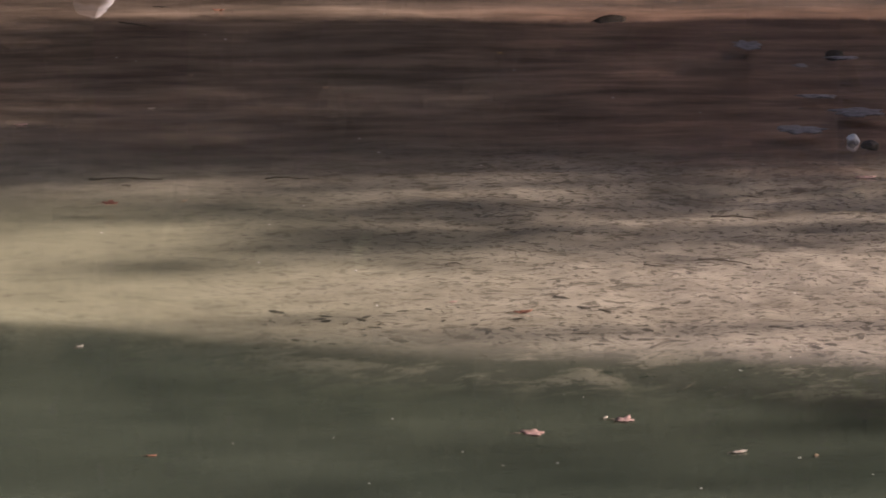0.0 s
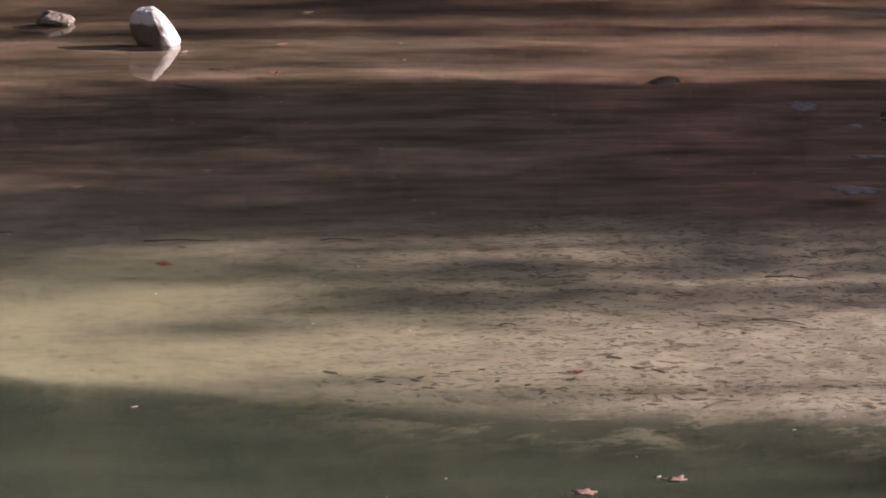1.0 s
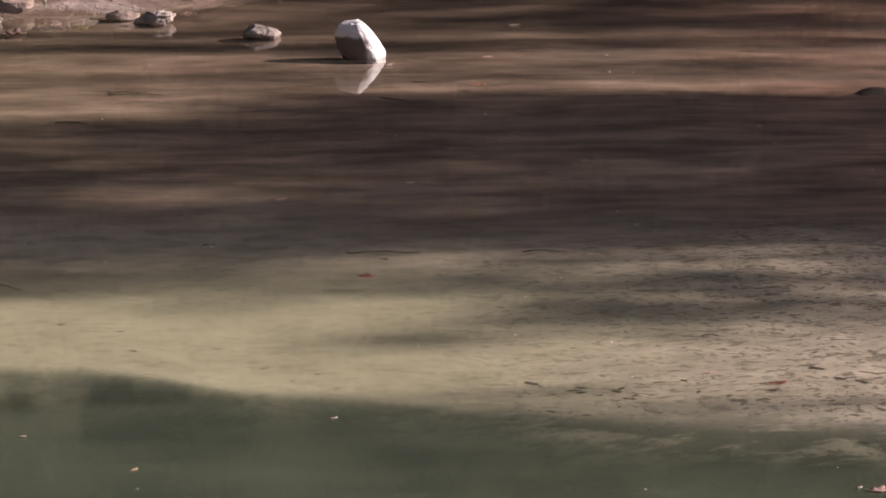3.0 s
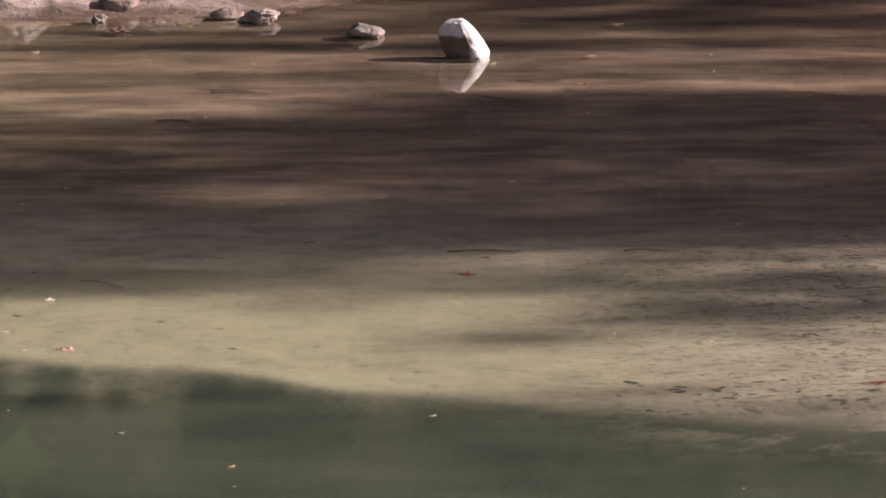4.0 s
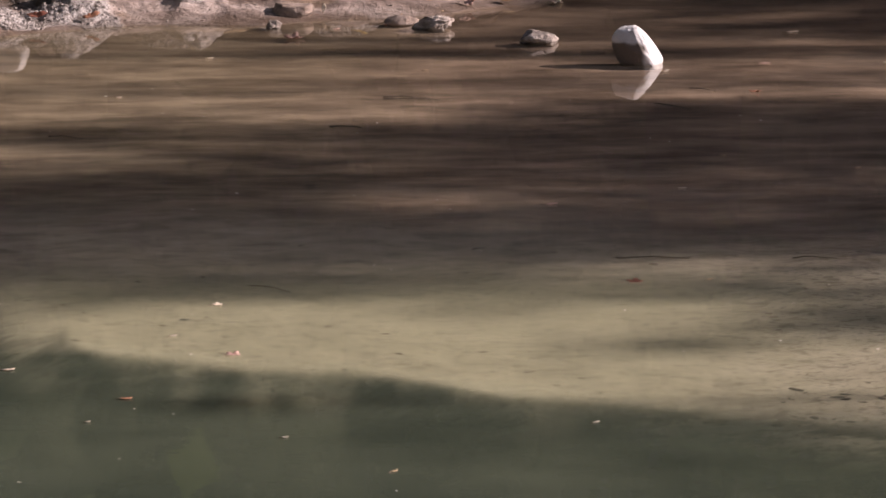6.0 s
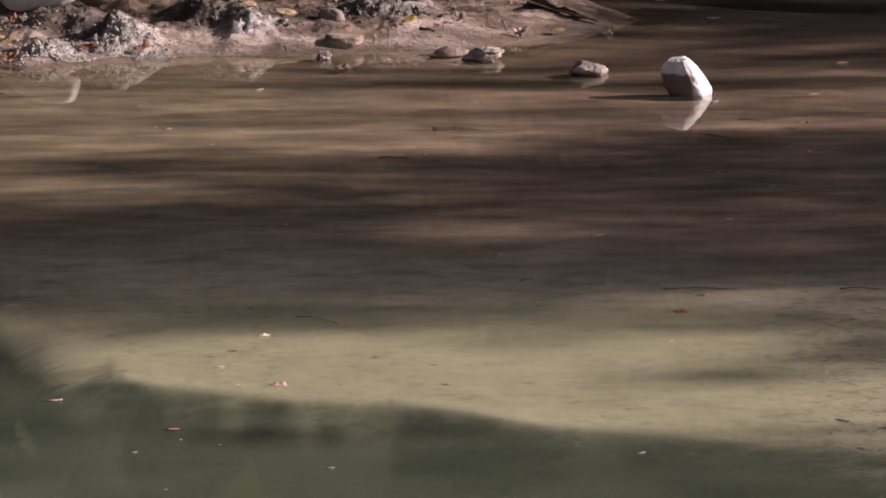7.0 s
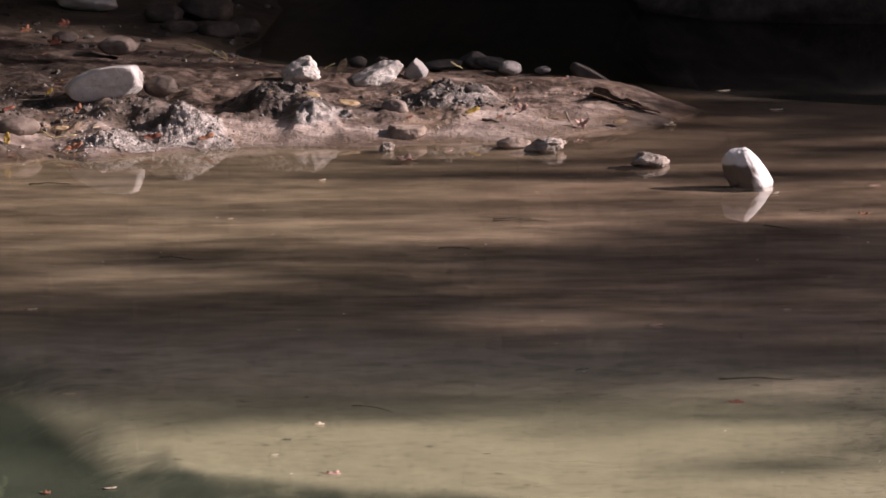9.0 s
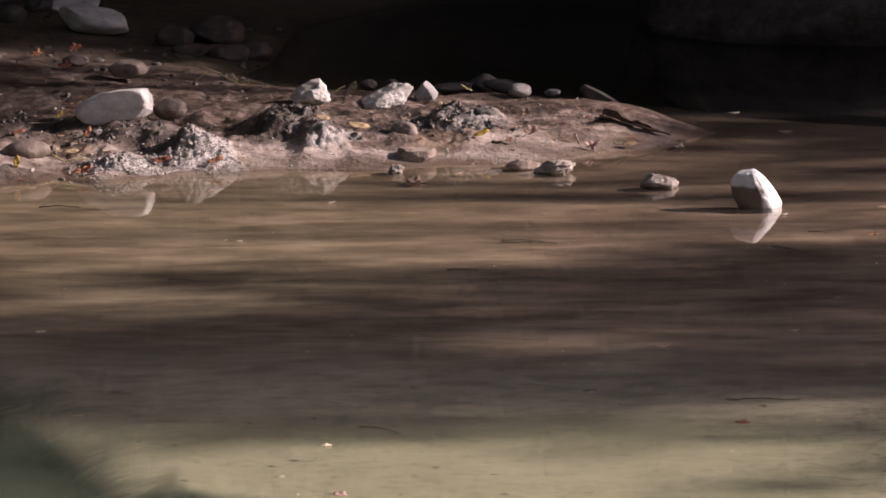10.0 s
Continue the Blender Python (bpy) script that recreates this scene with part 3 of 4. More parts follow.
def build_slim_tree(x, shade_y, half, x0, x1, cover, seed, lean=0.5, aside=0.0, leaf=0.11):
    """A slender leaning tree of the thicket. Its crown is a loose column that shades the pond from x0 to x1,
    half a width either side of shade_y; cover is the share of the sunlight that it holds back; the stem may stand aside."""
    rnd = random.Random(seed)
    rise, drift = TO_SUN.z / TO_SUN.x, TO_SUN.y / TO_SUN.x
    low, top = (x - x1) * rise, (x - x0) * rise
    mid_x = (x0 + x1) / 2
    y = shade_y + (x - mid_x) * drift
    slope = drift / rise * lean
    base = level(x, y + aside)
    tree = thing("tree", pose(x, y + aside, base), "slender leaning tree with a loose narrow crown", "tree", "trees of the thicket")

    def axis(z):
        return slope * (z - (low + top) / 2)

    foot = axis(base)
    bm = bmesh.new()
    steps = 9
    spine = [(rnd.uniform(-0.04, 0.04), axis(base + (top - base) * k / steps) - foot * (1 - k / steps) ** 2 + rnd.uniform(-0.03, 0.03), (top - base) * k / steps) for k in range(steps + 1)]
    spine[0] = (0, 0, -0.4)
    tube(bm, spine, [0.075 - 0.062 * (k / steps) ** 0.8 for k in range(steps + 1)], 8)
    part("trunk", bm, M_BARK, tree)
    hubs = []
    for k in range(9):
        z = low + (top - low) * (k + rnd.random()) / 9
        c = Vector((rnd.gauss(0, 0.35), axis(z) - aside + rnd.uniform(-0.85, 0.85) * half, z - base))
        hubs.append(c)
        root = Vector((0, axis(z - 0.35), z - 0.35 - base))
        part("limb", tube(bmesh.new(), [root, (root + c) / 2 + Vector((0, 0, 0.06)), c], [0.016, 0.011, 0.005], 5), M_BARK, tree)
    area = (top - low) * 2 * half
    count = int(-math.log(1 - cover) * area / (0.42 * leaf * leaf))
    verts, faces = [], []
    for k in range(count):
        if rnd.random() < 0.22:
            h = rnd.choice(hubs)
            c = h + Vector((rnd.gauss(0, 0.3), rnd.gauss(0, 0.35) * half, rnd.gauss(0, 0.16)))
        else:
            z = rnd.uniform(low, top)
            c = Vector((rnd.gauss(0, 0.4), axis(z) - aside + rnd.uniform(-1, 1) * half, z - base))
        u = Vector([rnd.gauss(0, 1) for _ in range(3)]).normalized()
        w = u.orthogonal().normalized()
        w = (w * math.cos(rnd.uniform(0, 6.28)) + u.cross(w) * 0.8).normalized()
        s = leaf * rnd.uniform(0.6, 1.3)
        i = len(verts)
        verts += [c - u * s, c + w * s * 0.45, c + u * s, c - w * s * 0.45]
        faces.append((i, i + 1, i + 2, i + 3))
    me = bpy.data.meshes.new("crown")
    me.from_pydata(verts, [], faces)
    me.materials.append(M_LEAVES)
    crown = new("crown", me)
    crown.parent = tree
    return tree


# unseen thicket of slender trees, set to streak the shallows with soft shade belts
for row in ((11.0, 14.74, 0.28, 0.66, 4.0, 0.94, 1), (11.9, 15.07, 0.06, 0.95, 1.9, 0.80, 35), (12.6, 15.02, 0.08, 1.8, 4.0, 0.62, 36, 0.9), (10.2, 14.12, 0.38, 0.55, 4.0, 0.94, 2), (9.7, 13.40, 0.34, 0.90, 4.0, 0.94, 3),
            (11.5, 13.04, 0.20, 0.25, 4.0, 0.92, 4), (10.6, 13.06, 0.24, -2.4, 0.6, 0.95, 5), (11.4, 13.72, 0.28, -2.4, 0.08, 0.93, 6),
            (10.9, 13.38, 0.18, -2.4, 0.15, 0.92, 7), (11.2, 12.60, 0.26, -0.85, -0.02, 0.95, 8), (12.0, 12.75, 0.30, -2.4, -0.80, 0.85, 37), (12.2, 14.42, 0.32, -0.5, 0.72, 0.72, 9, 0.9),
            (11.7, 13.98, 0.20, -0.6, 0.6, 0.84, 10, 0.9), (12.5, 12.50, 0.14, -0.1, 0.52, 0.62, 11, 0.9), (10.0, 12.40, 0.12, 1.12, 4.0, 0.66, 12),
            (12.8, 12.70, 0.11, 1.32, 4.0, 0.66, 13, 0.8), (13.0, 12.30, 0.14, 0.45, 1.5, 0.62, 14, 0.8), (15.2, 9.95, 0.50, 1.2, 4.0, 0.34, 40, 0.9, 0.0, 0.07), (10.4, 11.94, 0.22, 1.05, 2.3, 0.56, 15), (12.4, 12.08, 0.42, 1.0, 1.75, 0.30, 38), (13.8, 15.38, 0.07, 0.2, 1.6, 0.50, 39),
            (13.6, 12.02, 0.20, 2.2, 4.0, 0.22, 16), (10.1, 11.00, 0.16, 0.45, 1.3, 0.50, 17),
            (12.9, 15.58, 0.07, 0.2, 3.8, 0.30, 19), (14.4, 15.98, 0.12, 0.5, 3.9, 0.50, 20), (13.4, 16.45, 0.20, 1.0, 3.9, 0.72, 21),
            (12.3, 17.00, 0.32, 0.95, 3.9, 0.82, 22), (11.6, 17.62, 0.36, 0.85, 3.9, 0.92, 23), (12.7, 17.93, 0.12, -2.6, -0.75, 0.86, 24),
            (11.8, 17.08, 0.14, -2.4, -1.15, 0.45, 25, 0.5, 0.7), (10.8, 16.02, 0.06, -0.80, 0.85, 0.85, 26), (12.2, 16.27, 0.04, -0.6, 1.0, 0.70, 27),
            (14.1, 15.33, 0.05, -1.0, 0.6, 0.50, 28), (13.5, 14.52, 0.36, -2.4, -0.3, 0.60, 29),
            (10.7, 18.30, 0.38, 0.55, 3.9, 0.93, 32), (13.1, 18.42, 0.30, -2.6, -1.30, 0.85, 33), (12.6, 18.10, 0.13, -0.7, 0.30, 0.82, 34)):
    build_slim_tree(*row)
# denser unseen wood towards the far bank, set to shade the bar's rear
bank_tree(11.0, 19.75, 5.6, 2.6, 0.95, 7000, 17, 0.1)
edge_tree = bank_tree(11.5, 19.95, 9.0, 3.0, 1.15, 9000, 12)
copy_thing(edge_tree, pose(13.5, 22.6, level(13.5, 22.6), 0, 0, 70))
# close forest behind the far water, added to darken its sky and reflections
forest_tree = build_tree(pose(-4.6, 22.4, level(-4.6, 22.4)), 9.0, 1.0, 2.4, 12000, 21, 0.2, 0.17, 34)
for tx, ty, turn in ((-1.4, 22.0, 140), (1.6, 22.2, 250), (4.6, 21.7, 310), (8.2, 23.0, 80), (-7.0, 20.0, 80), (-6.6, 16.8, 30), (0.2, 25.5, 30), (3.4, 26.0, 200), (-3.0, 25.8, 170)):
    copy_thing(forest_tree, pose(tx, ty, level(tx, ty), 0, 0, turn))
# two great unseen ones over the bar from the left, added against sky light
for tx, ty, turn, size in ((-4.9, 17.4, 40, 1.45), (-4.3, 20.6, 290, 1.5)):
    copy_thing(forest_tree, pose(tx, ty, level(tx, ty), 0, 0, turn) @ Matrix.Scale(size, 4))
# the glade's near side: unseen woods beside and behind the camera, added against sky light
for tx, ty, turn in ((-8.0, 12.0, 10), (-8.6, 7.2, 100), (-8.8, 2.2, 220), (-5.6, -3.6, 300), (-1.8, -6.0, 60), (2.6, -5.6, 190), (6.6, -3.2, 20), (10.2, 1.6, 270), (11.0, 6.4, 150)):
    copy_thing(forest_tree, pose(tx, ty, level(tx, ty), 0, 0, turn))


# ---- stones ----
def stone_mesh(name, size, material, seed, cuts=(), rough=0.10, facets=5, finer=4, block=2.0, lean=0.0, hard=0.86):
    """A stone of that width, depth and height, its foot at z = 0: a boulder shape worn round, with broken faces."""
    rnd = random.Random(seed)
    bm = bmesh.new()
    bmesh.ops.create_icosphere(bm, subdivisions=finer, radius=1)
    planes = [(Vector(n).normalized(), d) for n, d in cuts]
    for _ in range(facets):
        n = Vector((rnd.gauss(0, 1), rnd.gauss(0, 1), rnd.gauss(0, 0.8))).normalized()
        planes.append((n, rnd.uniform(0.62, 0.88)))
    shift = Vector((seed * 3.7, seed * 1.3, seed * 2.1))
    for v in bm.verts:
        p = v.co.copy()
        p /= (abs(p.x) ** block + abs(p.y) ** block + abs(p.z) ** block) ** (1 / block)
        for n, d in planes:
            over = p.dot(n) - d
            if over > 0:
                p -= n * over * hard
        p *= 1 + rough * (noise.noise(p * 1.3 + shift) + 0.5 * noise.noise(p * 3.3 + shift) + 0.32 * noise.noise(p * 8 + shift) + 0.16 * noise.noise(p * 18 + shift))
        v.co = p
    lo = [min(v.co[k] for v in bm.verts) for k in range(3)]
    hi = [max(v.co[k] for v in bm.verts) for k in range(3)]
    for v in bm.verts:
        v.co.x -= lean * (v.co.z - lo[2])
    lo[0], hi[0] = min(v.co.x for v in bm.verts), max(v.co.x for v in bm.verts)
    for v in bm.verts:
        v.co = [((v.co[k] - lo[k]) / (hi[k] - lo[k]) - (0.5 if k < 2 else 0)) * size[k] for k in range(3)]
    ob = mesh_object(name, bm, material)
    return ob


def stone(name, x, y, z, w, d, h, material, seed, label, turn=0, tilt=0, roll=0, sink=0.18, group="", **shape):
    """Set a stone with its foot sunk by a part of its height below z."""
    ob = stone_mesh(name, (w, d, h * (1 + sink)), material, seed, **shape)
    ob.matrix_world = pose(x, y, z - h * sink, tilt, roll, turn)
    return tagged(ob, label, "boulder" if name == "boulder" else "stone", group)


BAR, BACK, SHALLOWS = "stones on the sandbar", "stones on the shaded shore", "stones in the shallows"

# stones standing in the shallows
stone("stone", 0.945, 15.735, 0.0, 0.170, 0.125, 0.126, M_MUD_SHADE, 3, "white limestone, mud stain and shade painted low on its left, standing in shallow water", 0, 0, 0, 0.45,
      SHALLOWS, cuts=[((-0.60, -0.80, -0.12), 0.28), ((-0.3, -0.8, 0.5), 0.52), ((0.60, -0.66, 0.42), 0.58), ((0.82, 0.0, 0.56), 0.68), ((-0.2, -0.2, 1), 0.80)], facets=0, rough=0.08, finer=5, block=2.2, lean=0.28, hard=0.68)
stone("stone", 0.632, 16.150, 0.0, 0.140, 0.11, 0.046, M_DULL, 8, "pale crusted stone half sunk in the shallow water", 12, 0, 4, 0.5, SHALLOWS, rough=0.24, facets=6, finer=5)
stone("stone", 0.279, 16.465, 0.0, 0.150, 0.095, 0.046, M_DULL, 11, "pale rough stone at the water's edge", -8, 0, -6, 0.4, SHALLOWS, rough=0.24, facets=7, finer=5)
stone("stone", 0.170, 16.560, 0.0, 0.125, 0.08, 0.034, M_TANSTONE, 14, "brown crusted stone at the water's edge", 20, 0, 0, 0.4, SHALLOWS, rough=0.18)
stone("stone", -0.277, 16.500, 0.0, 0.054, 0.044, 0.030, M_DULL, 17, "small pale angular stone at the water's edge", 30, 10, 0, 0.3, SHALLOWS, facets=11, rough=0.34, finer=5, hard=0.98, block=3.0)
stone("stone", 2.890, 13.010, 0.0, 0.038, 0.030, 0.026, M_WHITE, 19, "small whitish stone poking out of the water", 10, 0, 0, 0.6, SHALLOWS, facets=9, block=3.5, rough=0.2)
stone("stone", 2.935, 13.00, 0.0, 0.055, 0.04, 0.010, M_DARK, 20, "small dark wet stone at the water's surface", 0, 0, 0, 2.0, SHALLOWS)
stone("stone", 2.560, 15.100, -0.034, 0.125, 0.07, 0.024, M_BROWN, 23, "dark stone just under the water", 25, 0, 0, 0.8, SHALLOWS)
stone("stone", 3.146, 14.440, -0.022, 0.055, 0.03, 0.018, M_BROWN, 24, "small dark stone under the shallow water", 0, 0, 0, 0.9, SHALLOWS)

# stones on the bar
stone("stone", -1.292, 17.030, 0.116, 0.286, 0.15, 0.110, M_PALE, 31, "large pale grey slab of stone on the sandbar", 2, 0, -7, 0.16, BAR,
      cuts=[((0.03, 0.14, 1), 0.58), ((0.98, -0.1, 0.15), 0.84), ((-0.66, 0, 0.74), 0.62), ((-0.12, -1, -0.06), 0.66)], facets=0, rough=0.09, block=2.6, finer=5, hard=0.8)
stone("stone", -1.098, 17.060, 0.118, 0.133, 0.10, 0.070, M_BROWN, 34, "dark brown stone beside the pale slab", -15, 0, 0, 0.2, BAR, facets=7)
stone("stone", -1.571, 16.610, 0.042, 0.172, 0.12, 0.066, M_BROWN, 37, "smooth rounded brown cobble by the water", 8, 0, -5, 0.2, BAR, facets=1, rough=0.05)
stone("stone", -0.606, 17.400, 0.112, 0.150, 0.11, 0.088, M_CRUST, 41, "white pointed broken stone on a crumbled mound", 10, 0, 0, 0.25, BAR,
      cuts=[((0.86, -0.15, 0.42), 0.42), ((-0.52, -0.25, 0.82), 0.22), ((0.25, -0.95, 0.15), 0.46), ((-0.6, -0.75, 0.2), 0.5)], facets=5, rough=0.30, finer=5, hard=0.85, block=2.4)
stone("stone", -0.319, 17.450, 0.090, 0.200, 0.125, 0.078, M_CRUST, 43, "whitish pitted stone slab on the sandbar", 14, 0, -14, 0.2, BAR,
      cuts=[((-0.35, -0.2, 0.9), 0.52), ((0.2, -0.9, 0.2), 0.62)], facets=5, rough=0.16, finer=5)
stone("stone", -0.188, 17.560, 0.102, 0.090, 0.08, 0.068, M_GREY, 47, "grey wedge-shaped stone behind the whitish slab", -20, 0, 0, 0.25, BAR, cuts=[((0.8, -0.1, 0.6), 0.34), ((-0.75, -0.2, 0.5), 0.5), ((0.1, -1, 0.1), 0.55)], facets=3, rough=0.10, hard=0.78, block=2.1)
stone("stone", -0.259, 16.965, 0.060, 0.100, 0.08, 0.050, M_BROWN, 52, "dull dark cobble bedded in the sand", 0, 0, 10, 0.3, BAR, facets=4)
stone("stone", 0.021, 17.150, 0.095, 0.082, 0.07, 0.036, M_DARK, 53, "dark cobble bedded in crumbled silt", 0, 0, 0, 0.4, BAR, facets=3)
stone("stone", -0.208, 16.700, 0.010, 0.145, 0.11, 0.044, M_TANSTONE, 56, "flat tan stone on the wet sand", -5, 0, 0, 0.35, BAR, facets=6, rough=0.09, finer=5, block=2.8, cuts=[((0, 0, 1), 0.6)])
stone("stone", 0.160, 17.830, 0.074, 0.088, 0.07, 0.046, M_GREY, 61, "small grey cobble on the back of the sandbar", 15, 0, 0, 0.25, BAR, facets=3)
stone("stone", 0.098, 17.990, 0.070, 0.175, 0.10, 0.040, M_DARK, 62, "dark long stone on the back of the sandbar", -12, 0, 8, 0.25, BAR, facets=4)
stone("stone", 0.022, 18.140, 0.056, 0.125, 0.11, 0.056, M_DARK, 63, "dark rounded stone on the back of the sandbar", 30, 0, 0, 0.25, BAR, facets=4)
stone("stone", -0.098, 18.030, 0.066, 0.160, 0.10, 0.030, M_DARK, 64, "dark flat stone on the back of the sandbar", 5, 0, -5, 0.25, BAR, facets=4)
stone("stone", 0.282, 17.960, 0.056, 0.062, 0.05, 0.024, M_GREY, 65, "small pale cobble on the back of the sandbar", 0, 0, 0, 0.25, BAR, facets=3)
stone("stone", -0.42, 18.100, 0.064, 0.07, 0.06, 0.036, M_DARK, 66, "small dark cobble on the back of the sandbar", 0, 0, 0, 0.25, BAR)
stone("stone", -0.33, 18.110, 0.064, 0.06, 0.05, 0.036, M_DARK, 67, "small dark cobble on the back of the sandbar", 50, 0, 0, 0.25, BAR)
stone("stone", 0.450, 17.860, 0.046, 0.160, 0.05, 0.046, M_DARK, 71, "thin dark grey slab leaning on the sandbar's edge", -8, 0, 16, 0.3, BAR,
      cuts=[((0.42, 0, 0.90), 0.16), ((0, -1, 0), 0.7)], facets=2, rough=0.05)
stone("stone", -1.345, 18.230, 0.116, 0.155, 0.12, 0.052, M_BROWN, 73, "half-buried brown stone on the shaded sand", 10, 0, 0, 0.5, BAR, facets=3)
stone("stone", -1.570, 18.500, 0.118, 0.105, 0.09, 0.034, M_BROWN, 74, "small half-buried brown stone on the shaded sand", -10, 0, 0, 0.5, BAR)

# the shaded shore behind
stone("stone", -1.600, 19.560, 0.110, 0.315, 0.24, 0.085, M_PALE, 81, "large flat grey stone on the shaded shore", -12, 0, 8, 0.25, BACK,
      cuts=[((0.1, -0.15, 1), 0.5)], facets=4)
stone("stone", -1.956, 19.780, 0.117, 0.13, 0.11, 0.070, M_DARK, 82, "grey cobble on the shaded shore", 0, 0, 0, 0.2, BACK)
stone("stone", -1.870, 20.170, 0.114, 0.14, 0.12, 0.062, M_DARK, 83, "grey cobble on the shaded shore", 60, 0, 0, 0.2, BACK)
stone("stone", -1.745, 20.250, 0.085, 0.25, 0.17, 0.085, M_PALE, 84, "flat grey stone on the shaded shore", 24, 0, -6, 0.2, BACK, facets=5)
stone("stone", -2.08, 20.45, 0.115, 0.34, 0.20, 0.075, M_GREY, 92, "long grey stone on the shaded shore", 4, 0, -3, 0.25, BACK, facets=5)
stone("stone", -1.096, 19.600, 0.048, 0.25, 0.20, 0.115, M_BOULDER, 85, "dark angular stone on the shaded shore", 15, 0, 0, 0.2, BACK, facets=7)
stone("stone", -1.251, 19.380, 0.055, 0.17, 0.13, 0.085, M_BOULDER, 86, "dark stone on the shaded shore", -25, 0, 0, 0.2, BACK, facets=6)
stone("stone", -0.915, 19.300, 0.010, 0.14, 0.11, 0.080, M_BOULDER, 87, "dark stone at the shaded water's edge", 40, 0, 0, 0.3, BACK, facets=6)
stone("stone", -1.017, 19.200, 0.026, 0.17, 0.12, 0.066, M_BOULDER, 88, "dark stone at the shaded water's edge", 5, 0, 0, 0.3, BACK, facets=6)
stone("stone", -1.172, 19.220, 0.041, 0.16, 0.11, 0.055, M_BOULDER, 89, "dark stone on the shaded shore", -8, 0, 0, 0.3, BACK, facets=6)
stone("boulder", 2.05, 20.55, 0.0, 2.9, 1.9, 0.95, M_BOULDER, 93, "huge dark brown boulder in the shaded far water", 0, 0, 0, 0.6, "", facets=7, finer=5, rough=0.12)


# ---- loose pebbles and crumbs of dried silt: too many to count ----
def scatter(name, count, place, sizes, material, seed, label, category, flat=0.7, stretch=1.0):
    """One mesh of small stones; place(rnd) gives x, y, z or None."""
    rnd = random.Random(seed)
    bm = bmesh.new()
    bmesh.ops.create_icosphere(bm, subdivisions=2, radius=1)
    unit = np.array([v.co[:] for v in bm.verts])
    tris = np.array([[v.index for v in f.verts] for f in bm.faces])
    bm.free()
    rng = np.random.default_rng(seed)
    verts, faces, made, tries = [], [], 0, 0
    while made < count and tries < count * 30:
        tries += 1
        spot = place(rnd)
        if spot is None:
            continue
        s = sizes[0] * (sizes[1] / sizes[0]) ** (rnd.random() ** 1.8)
        a, b = rng.normal(size=3), rng.normal(size=3)
        lump = unit * (1 + 0.22 * np.sin(unit @ a * 2.2 + a[0]) + 0.16 * np.sin(unit @ b * 4.0) + 0.10 * rng.normal(size=len(unit)))[:, None]
        lump = lump * np.array([s * stretch * rnd.uniform(0.8, 1.4), s, s * flat])
        t = rnd.uniform(0, 6.2832)
        c, q = math.cos(t), math.sin(t)
        lump = lump @ np.array([[c, q, 0], [-q, c, 0], [0, 0, 1]])
        verts.append(lump + np.array(spot) + np.array([0, 0, s * flat * 0.2]))
        faces.append(tris + made * len(unit))
        made += 1
    me = bpy.data.meshes.new(name)
    me.from_pydata(np.concatenate(verts).tolist(), [], np.concatenate(faces).tolist())
    me.materials.append(material)
    return tagged(new(name, me), label, category, kind="stuff")


def on_bar(x0, x1, y0, y1):
    def place(rnd):
        x, y = rnd.uniform(x0, x1), rnd.uniform(y0, y1)
        z = level(x, y)
        return (x, y, z) if z > 0.004 else None
    return place


def about(cx, cy, rx, ry):
    def place(rnd):
        x, y = rnd.gauss(cx, rx), rnd.gauss(cy, ry)
        z = level(x, y)
        return (x, y, z) if z > 0.004 else None
    return place


def scree_material(name, dark, light):
    n = Nodes(name)
    rnd = n.geo.outputs["Random Per Island"]
    colour = n.ramp(rnd, (0.0, dark), (0.7, tuple((a + b) / 2 for a, b in zip(dark, light))), (1.0, light))
    colour = n.mix(n.math("MULTIPLY", n.noise(90, 4), 0.6), colour, n.mix(0.5, colour, (0.06, 0.05, 0.04)))
    return n.finish(colour, 0.55, n.bump(n.noise(220, 3), 0.5, 0.002))


M_SCREE = scree_material("mixed_pebbles", (0.09, 0.075, 0.062), (0.46, 0.40, 0.35))
M_CRUMB = scree_material("crumbled_silt", (0.16, 0.134, 0.118), (0.56, 0.49, 0.445))
M_CLOD = scree_material("dark_clods", (0.045, 0.038, 0.032), (0.13, 0.11, 0.095))
scatter("pebbles", 420, on_bar(-1.95, 0.75, 16.25, 18.3), (0.0015, 0.008), M_SCREE, 5, "small mixed pebbles strewn over the sandbar", "pebbles")
scatter("pebbles", 220, on_bar(-2.2, -0.8, 18.0, 20.4), (0.004, 0.018), M_CLOD, 6, "dark pebbles and clods on the shaded shore", "pebbles")
scatter("silt_crumbs", 700, about(-1.00, 16.62, 0.10, 0.08), (0.0010, 0.0055), M_CRUMB, 7, "pale crumbs of dried silt on a mound", "crumbs", 0.9)
scatter("silt_crumbs", 420, about(-1.23, 16.48, 0.09, 0.045), (0.0010, 0.0055), M_CRUMB, 8, "pale crumbs of dried silt by the water", "crumbs", 0.9)
scatter("silt_clods", 220, about(-0.66, 17.05, 0.09, 0.10), (0.002, 0.010), M_CLOD, 9, "dark clods of silt on a mound", "clods", 0.9)
scatter("silt_clods", 260, about(-0.05, 17.13, 0.13, 0.08), (0.002, 0.010), M_CLOD, 10, "dark clods of silt on the sandbar", "clods", 0.9)
scatter("silt_clods", 420, about(-1.35, 16.95, 0.26, 0.16), (0.002, 0.011), M_CLOD, 11, "dark clods of silt on the sandbar", "clods", 0.9)
M_LITTER = Nodes("leaf_litter")
